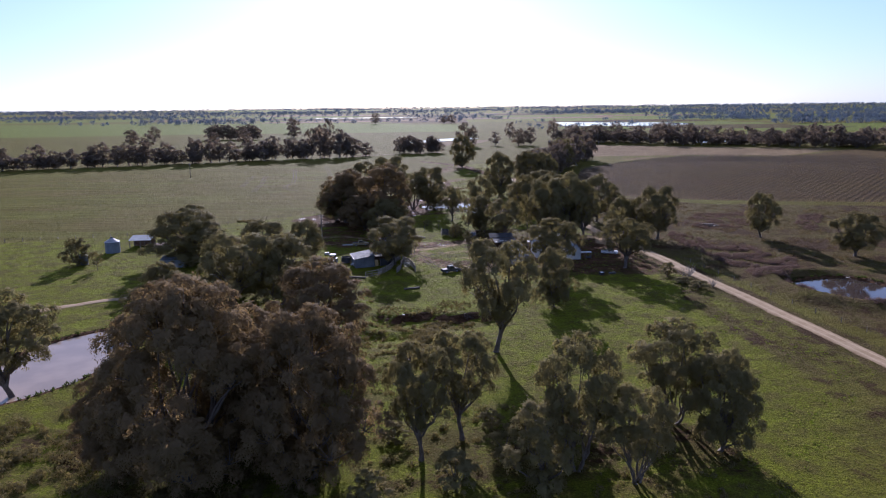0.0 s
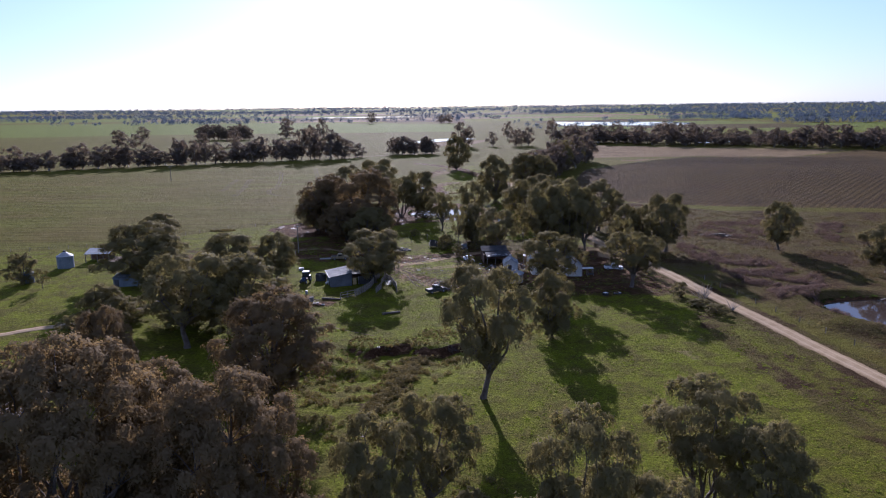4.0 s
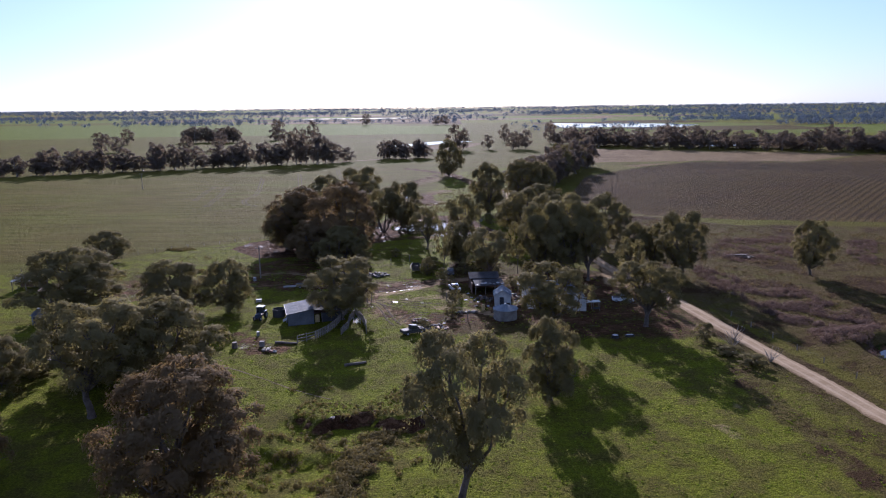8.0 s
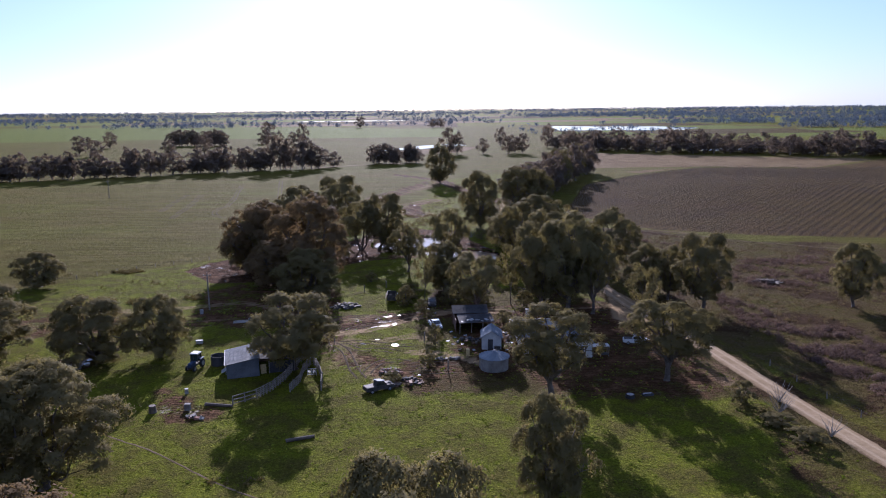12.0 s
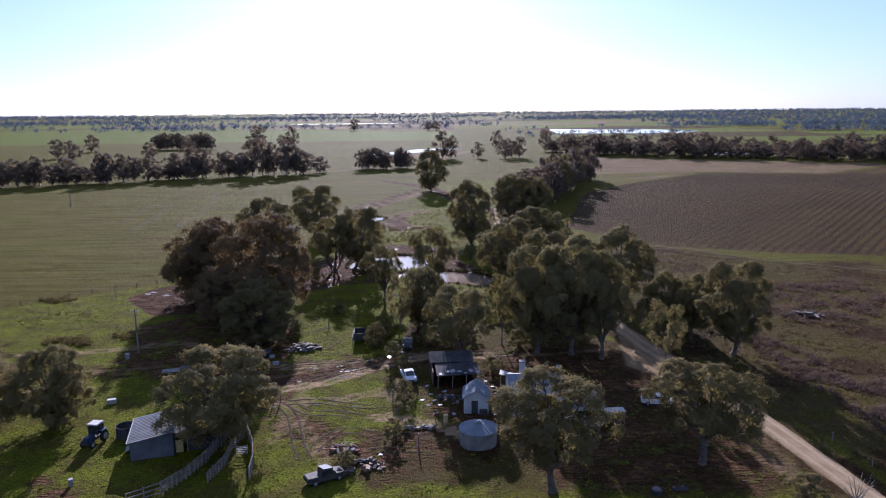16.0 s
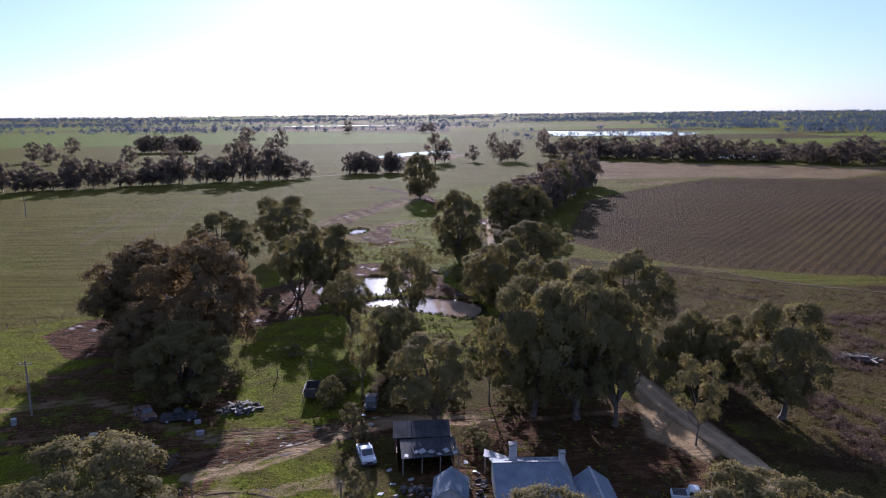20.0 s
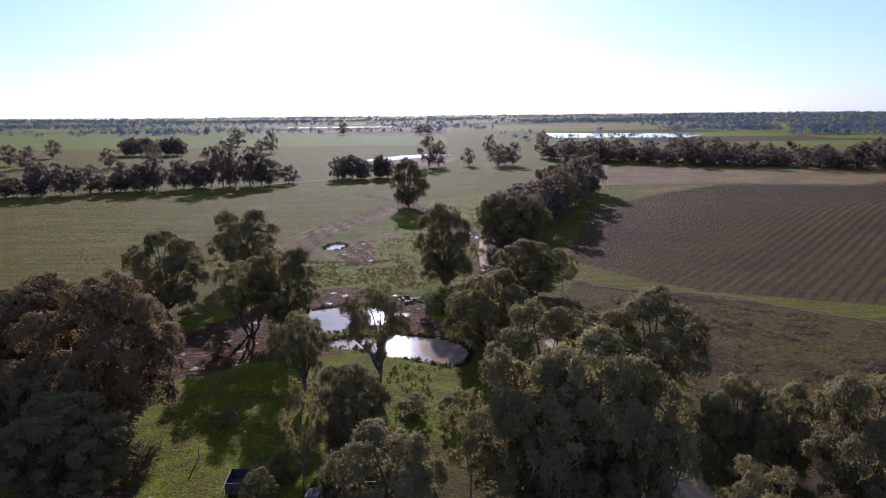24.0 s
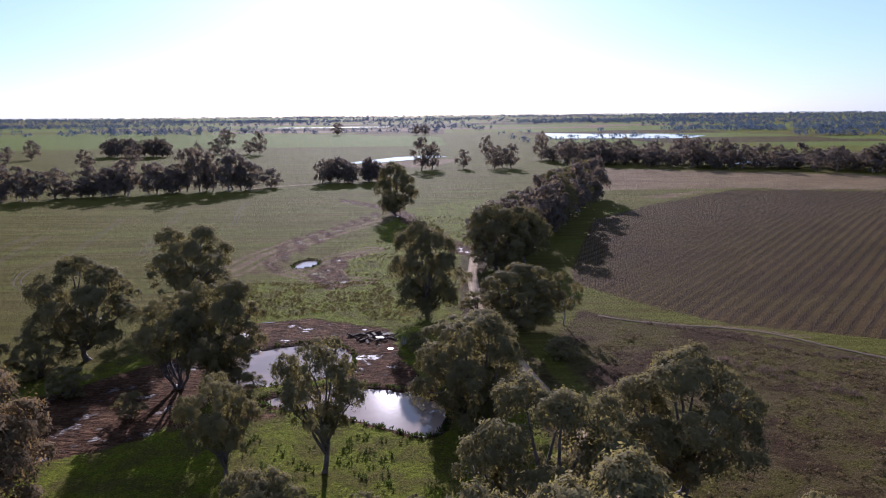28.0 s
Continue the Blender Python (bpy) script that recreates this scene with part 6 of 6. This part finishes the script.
def scatter(rng, n, poly, clumpy=0.0, size=(0.6, 1.4), avoid=3.2, freq=0.11):
    p = np.array(poly)
    x = rng.uniform(p[:, 0].min(), p[:, 0].max(), n * 3)
    y = rng.uniform(p[:, 1].min(), p[:, 1].max(), n * 3)
    ok = inside(poly, x, y) > 0
    ok &= along(ROAD, x, y) > avoid
    for q in PONDS:
        ok &= inside(q, x, y) < -0.4
    x, y = x[ok][:n], y[ok][:n]
    z = rise(x, y)
    out = []
    for a, b, c in zip(x, y, z):
        if clumpy and noise.noise(Vector((a * freq, b * freq, 0))) < clumpy - 0.5:
            continue
        out.append((a, b, c - 0.03, rng.uniform(*size)))
    return out


rg = np.random.default_rng(21)
spots = scatter(rg, 1100, [(-24, 118), (-26, 150), (-14, 154), (10, 153), (4, 136), (-6, 112)], 0.5, (0.5, 1.2), 3.2, 0.3)
spots += scatter(rg, 1500, [(-72, 66), (-62, 108), (-52, 112), (-20, 112), (-12, 98), (-16, 70)], 0.34, (0.8, 1.9), 3.2, 0.2)
GULLY = [(1.0, 151.0), (-1.3, 147.1), (-2.1, 140.9), (-2.9, 137.7), (-4.6, 132.5), (-5.6, 129.1)]
spots += [q for q in scatter(rg, 2600, [(GULLY[0][0] + 12, GULLY[0][1] + 3), (GULLY[-1][0] + 12, GULLY[-1][1] - 3), (GULLY[-1][0] - 8, GULLY[-1][1] - 3), (GULLY[0][0] - 12, GULLY[0][1] + 3)], 0, (0.5, 1.3)) if along(GULLY, np.array([q[0]]), np.array([q[1]]))[0] < 1.6 + 0.8 * math.sin(q[1])]
spots += scatter(rg, 420, [(-10, 80), (-8, 106), (26, 110), (42, 100), (42, 80)], 0.45, (0.5, 1.3), 3.2, 0.25)
spots += scatter(rg, 420, [(-14, 153), (-16, 168), (14, 165), (12, 154)], 0.55, (0.4, 0.8))
spots += scatter(rg, 1500, [(-22, 350), (-20, 384), (20, 384), (28, 346), (8, 352)], 0.3, (0.4, 0.8))
spots += scatter(rg, 700, [(8, 386), (14, 440), (24, 500), (50, 500), (42, 400), (38, 350), (28, 350)], 0.4, (0.5, 0.9))
spots += scatter(rg, 110, [(-60, 250), (-58, 254), (-44, 257), (-42, 253), (-50, 249)], 0.3, (0.7, 1.5))
spots += scatter(rg, 60, [(-78, 284), (-72, 287), (-68, 284), (-72, 281)], 0.2, (0.6, 1.3))
spots += scatter(rg, 320, [(-92, 250), (-60, 232), (-40, 250), (-60, 280)], 0.6, (0.3, 0.7))
hum = [((x, y, z + 0.1 * q), 0.58 * q) for x, y, z, q in spots]
hum_v, hum_n = leaves(rg, hum, 210, 0.17)
tagged(new("tussock_grass", faces_mesh("tussock_grass", hum_v, M_TUSSOCK, 3, hum_n)), "straw-brown tussock hummocks along the creek flat", "tussocks", kind="stuff")
del hum_v, hum_n

ROUGH = [(72, 196), (78, 172), (92, 128), (116, 78), (240, 60), (260, 280), (120, 312), (86, 338), (64, 348), (62, 262)]
spots = scatter(rg, 9000, ROUGH, 0.42, (0.4, 1.0), 5)
spots += scatter(rg, 5200, [(66, 240), (62, 300), (66, 340), (96, 326), (130, 306), (190, 286), (180, 240), (120, 200), (84, 200)], 0.45, (0.6, 1.5), 5, 0.14)
spots += scatter(rg, 700, [(60, 170), (74, 132), (88, 96), (80, 92), (64, 130), (54, 168)], 0.55, (0.4, 0.9), 4)
hum = [((x, y, z + 0.04 * q), 0.42 * q) for x, y, z, q in spots]
hum_v, hum_n = leaves(rg, hum, 120, 0.17)
tagged(new("scrub_tussock", faces_mesh("scrub_tussock", hum_v, leaf_material("heath", (0.105, 0.082, 0.046), (0.2, 0.158, 0.085), (1.0, 0.92, 0.65)), 3, hum_n)), "low brown scrub and dry tussocks on rough ground", "scrub", kind="stuff")
del hum_v, hum_n
# mounds of heath
mounds = []
for poly, n in (([(99, 285), (117, 293), (128, 292), (124, 270), (110, 257), (95, 255), (92, 265)], 800), ([(82, 252), (87, 237), (87, 215), (82, 207), (79, 218), (78, 243)], 520),
                ([(85, 222), (97, 226), (100, 210), (83, 195), (81, 205)], 520), ([(83, 195), (97, 203), (99, 197), (90, 182), (82, 183)], 420), ([(128, 256), (143, 284), (153, 284), (130, 246)], 360),
                ([(80, 212), (86, 226), (96, 216), (104, 206), (96, 190), (88, 186), (80, 200)], 700), ([(88, 182), (92, 174), (96, 160), (104, 156), (98, 152), (84, 172)], 320), ([(84, 322), (96, 312), (100, 300), (92, 306), (82, 318)], 90)):
    for x, y, z, s in scatter(rg, n, poly, 0.36, (0.45, 1.0), 5, 0.16):
        mounds.append(((x, y, z + 0.1 * s), s))
for k in range(150):
    t = k / 149
    x, y = 77 + 34 * t + rg.normal() * 0.5, 341.4 - 25 * t + 2.0 * math.sin(t * 7) + rg.normal() * 0.5
    mounds.append(((x, y, ground_at(x, y)), rg.uniform(0.25, 0.6)))
heath_v, heath_n = leaves(rg, mounds, 110, 0.16)
tagged(new("low_heath", faces_mesh("low_heath", heath_v, leaf_material("dark_heath", (0.105, 0.074, 0.062), (0.19, 0.138, 0.115), (1.0, 0.92, 0.8)), 3, heath_n)), "mounds of low mauve-brown heath on rough ground", "scrub", kind="stuff")

ring = []
for q, n in ((POND_NEAR, 260), (POND_FAR, 170), (DAM_LEFT, 150), (DAM_RIGHT, 160), (POND_SMALL, 60), (POND_CREEK, 80)):
    p = np.array(q)
    k = 0
    while k < n:
        x, y = rg.uniform(p[:, 0].min() - 2, p[:, 0].max() + 2), rg.uniform(p[:, 1].min() - 2, p[:, 1].max() + 2)
        s = float(inside(q, np.array([x]), np.array([y]))[0])
        if -1.3 < s < -0.3:
            ring.append((x, y, ground_at(x, y) - 0.05, rg.uniform(0.5, 1.3)))
            k += 1
ring += scatter(rg, 260, [(2, 272), (8, 296), (30, 290), (34, 276), (22, 266)], 0.5, (0.5, 1.2))
tufts("rushes", ring, M_REED, "dark green rushes at the edge of the ponds", "rushes", 0.42, 10, 0.06, 0.6)

lush_spots = scatter(rg, 9000, [(-60, 160), (-60, 232), (-20, 262), (0, 290), (40, 262), (62, 215), (68, 180), (76, 120), (40, 80), (-8, 110), (10, 156), (-20, 160)], 0.42, (0.35, 0.9), 3.5, 0.2)
tufts("grass_clumps", lush_spots, leaf_material("grass", (0.09, 0.115, 0.012), (0.24, 0.27, 0.03), (1.0, 1.1, 0.4)), "lush green grass clumps on the home flat", "grass", 0.17, 7, 0.09, 1.4)

# shrubs along the road verge and among the trees
def shrubs(*spots):
    for x, y, h, r, b in spots:
        tree("shrub", b, x, y, h, r, "low dark shrub in rough grass", category="shrub", name="shrub", group="shrubs")


shrubs((60.6, 188, 3.6, 2.2, 0), (62.6, 180, 1.6, 2.4, 1), (64.0, 174.5, 2.0, 2.6, 0), (12, 206, 3.2, 1.6, 1), (13.3, 217.5, 4.2, 1.5, 0), (6, 198.5, 2.2, 1.6, 1), (25.5, 247, 2.5, 2.0, 0), (8, 252, 3.5, 2.4, 1))
shrubs((17, 246, 4.2, 2.2, 2), (28, 232, 2.6, 1.6, 0), (29, 229.5, 2.8, 1.4, 1), (10.5, 239, 3.4, 2.0, 2), (34, 244, 3.6, 2.2, 0), (22, 252, 3.6, 2.4, 1), (12.4, 233, 2.8, 1.3, 2), (46, 256, 3.4, 2.4, 0), (30, 268, 4, 2.8, 0))
shrubs((24, 270, 3.4, 2.4, 1), (-3, 268, 2.5, 1.8, 0), (42, 352, 5, 3.2, 1), (30, 326, 4, 2.6, 0), (56, 322, 4, 3, 1), (-13, 300, 4, 2.4, 0), (-26, 308, 5, 3.6, 1), (-70, 206, 4.2, 4.2, 0), (-62, 176, 5, 4.2, 1))
shrubs((-70, 168, 3.6, 3.6, 0), (-86, 240, 3.2, 3, 1), (2, 84, 5, 2.6, 0), (-8, 80, 4.6, 2.6, 1), (9, 92, 4.2, 2.2, 0), (28, 92, 5, 2.4, 1), (14, 93, 3.0, 2.6, 2), (20.5, 95.5, 3.4, 2.6, 0), (7.5, 101, 2.4, 2.0, 1), (30, 97, 2.8, 2.4, 2), (-6, 97, 2.6, 2.2, 0))


def dead_shrub(x, y, h, seed):
    rng = random.Random(seed)
    v, f = [], []
    for k in range(16):
        a, t = rng.uniform(0, 6.28), rng.uniform(0.2, 0.8)
        tip = Vector((math.cos(a) * h * t, math.sin(a) * h * t, h * rng.uniform(0.6, 1.1)))
        pts = bent(rng, (0, 0, -0.1), tip, 4, 0.2)
        tv, tf = tube(pts, [0.06, 0.05, 0.035, 0.025, 0.012], 4)
        f += [tuple(i + len(v) for i in g) for g in tf]
        v += tv
    ob = mesh_object("dead_shrub", [tuple(p) for p in v], f, M_BARK_PALE)
    ob.matrix_world = pose(x, y, ground_at(x, y))
    tagged(ob, "bare dead shrub with grey twigs", "shrub", "dead shrubs")


for k, (x, y, h) in enumerate(((64.5, 184, 3.6), (66.5, 188, 3.0), (68, 176, 2.6), (-2.2, 318, 3.2), (27, 331, 2.4), (-57, 214, 3.4))):
    dead_shrub(x, y, h, k)


def vines():
    """Rows of bare vines with their posts."""
    d, e = np.array([0.65, 0.76]), np.array([0.76, -0.65])
    posts, stems, cords = [], [], []
    rn = np.random.default_rng(8)
    for k in range(-160, 160):
        c = k * 3.0 * e
        # the strips in the soil lie at whole numbers of rows
        ts = np.arange(150, 800, 1.5)
        p = c[None] + ts[:, None] * d[None]
        ok = (inside(VINES, p[:, 0], p[:, 1]) > 1.0) & (p[:, 0] < 330)
        if ok.sum() < 4:
            continue
        p = p[ok]
        z = rise(p[:, 0], p[:, 1])
        for j in range(len(p)):
            q = (p[j, 0] + rn.normal() * 0.06, p[j, 1] + rn.normal() * 0.06, z[j])
            if j % 4 == 0:
                posts.append((*q, 1.6, 0.045))
            else:
                stems.append((*q, 0.85 + 0.3 * rn.random(), 0.04))
            if j:
                cords.append((p[j - 1], z[j - 1], p[j], z[j]))
    v = []
    for x, y, z, h, w in posts + stems:
        for ax, ay in ((w, 0.0), (0.0, w)):
            v += [(x - ax, y - ay, z - 0.1), (x + ax, y + ay, z - 0.1), (x + ax * 0.8, y + ay * 0.8, z + h), (x - ax * 0.8, y - ay * 0.8, z + h)]
    tagged(new("vine_posts", faces_mesh("vine_posts", np.array(v), M_TIMBER, 4)), "rows of grey vineyard posts and bare vine stems", "vineyard", kind="stuff")
    v = []
    for a, za, b, zb in cords:
        h0, h1 = 0.8 + 0.12 * rn.random(), 0.8 + 0.12 * rn.random()
        v += [(a[0], a[1], za + h0), (b[0], b[1], zb + h1), (b[0], b[1], zb + h1 + 0.06), (a[0], a[1], za + h0 + 0.06)]
    n = len(cords)
    for a, za, b, zb in cords[:: 2]:
        x, y = a + (b - a) * rn.random()
        s = rn.normal(size=2) * 0.22
        v += [(x - 0.02, y, za + 0.85), (x + 0.02, y, za + 0.85), (x + s[0] + 0.01, y + s[1], za + 1.45), (x + s[0] - 0.01, y + s[1], za + 1.45)]
    tagged(new("vine_canes", faces_mesh("vine_canes", np.array(v), M_BARK, 4)), "bare brown vine canes along trellis rows", "vineyard", kind="stuff")


vines()
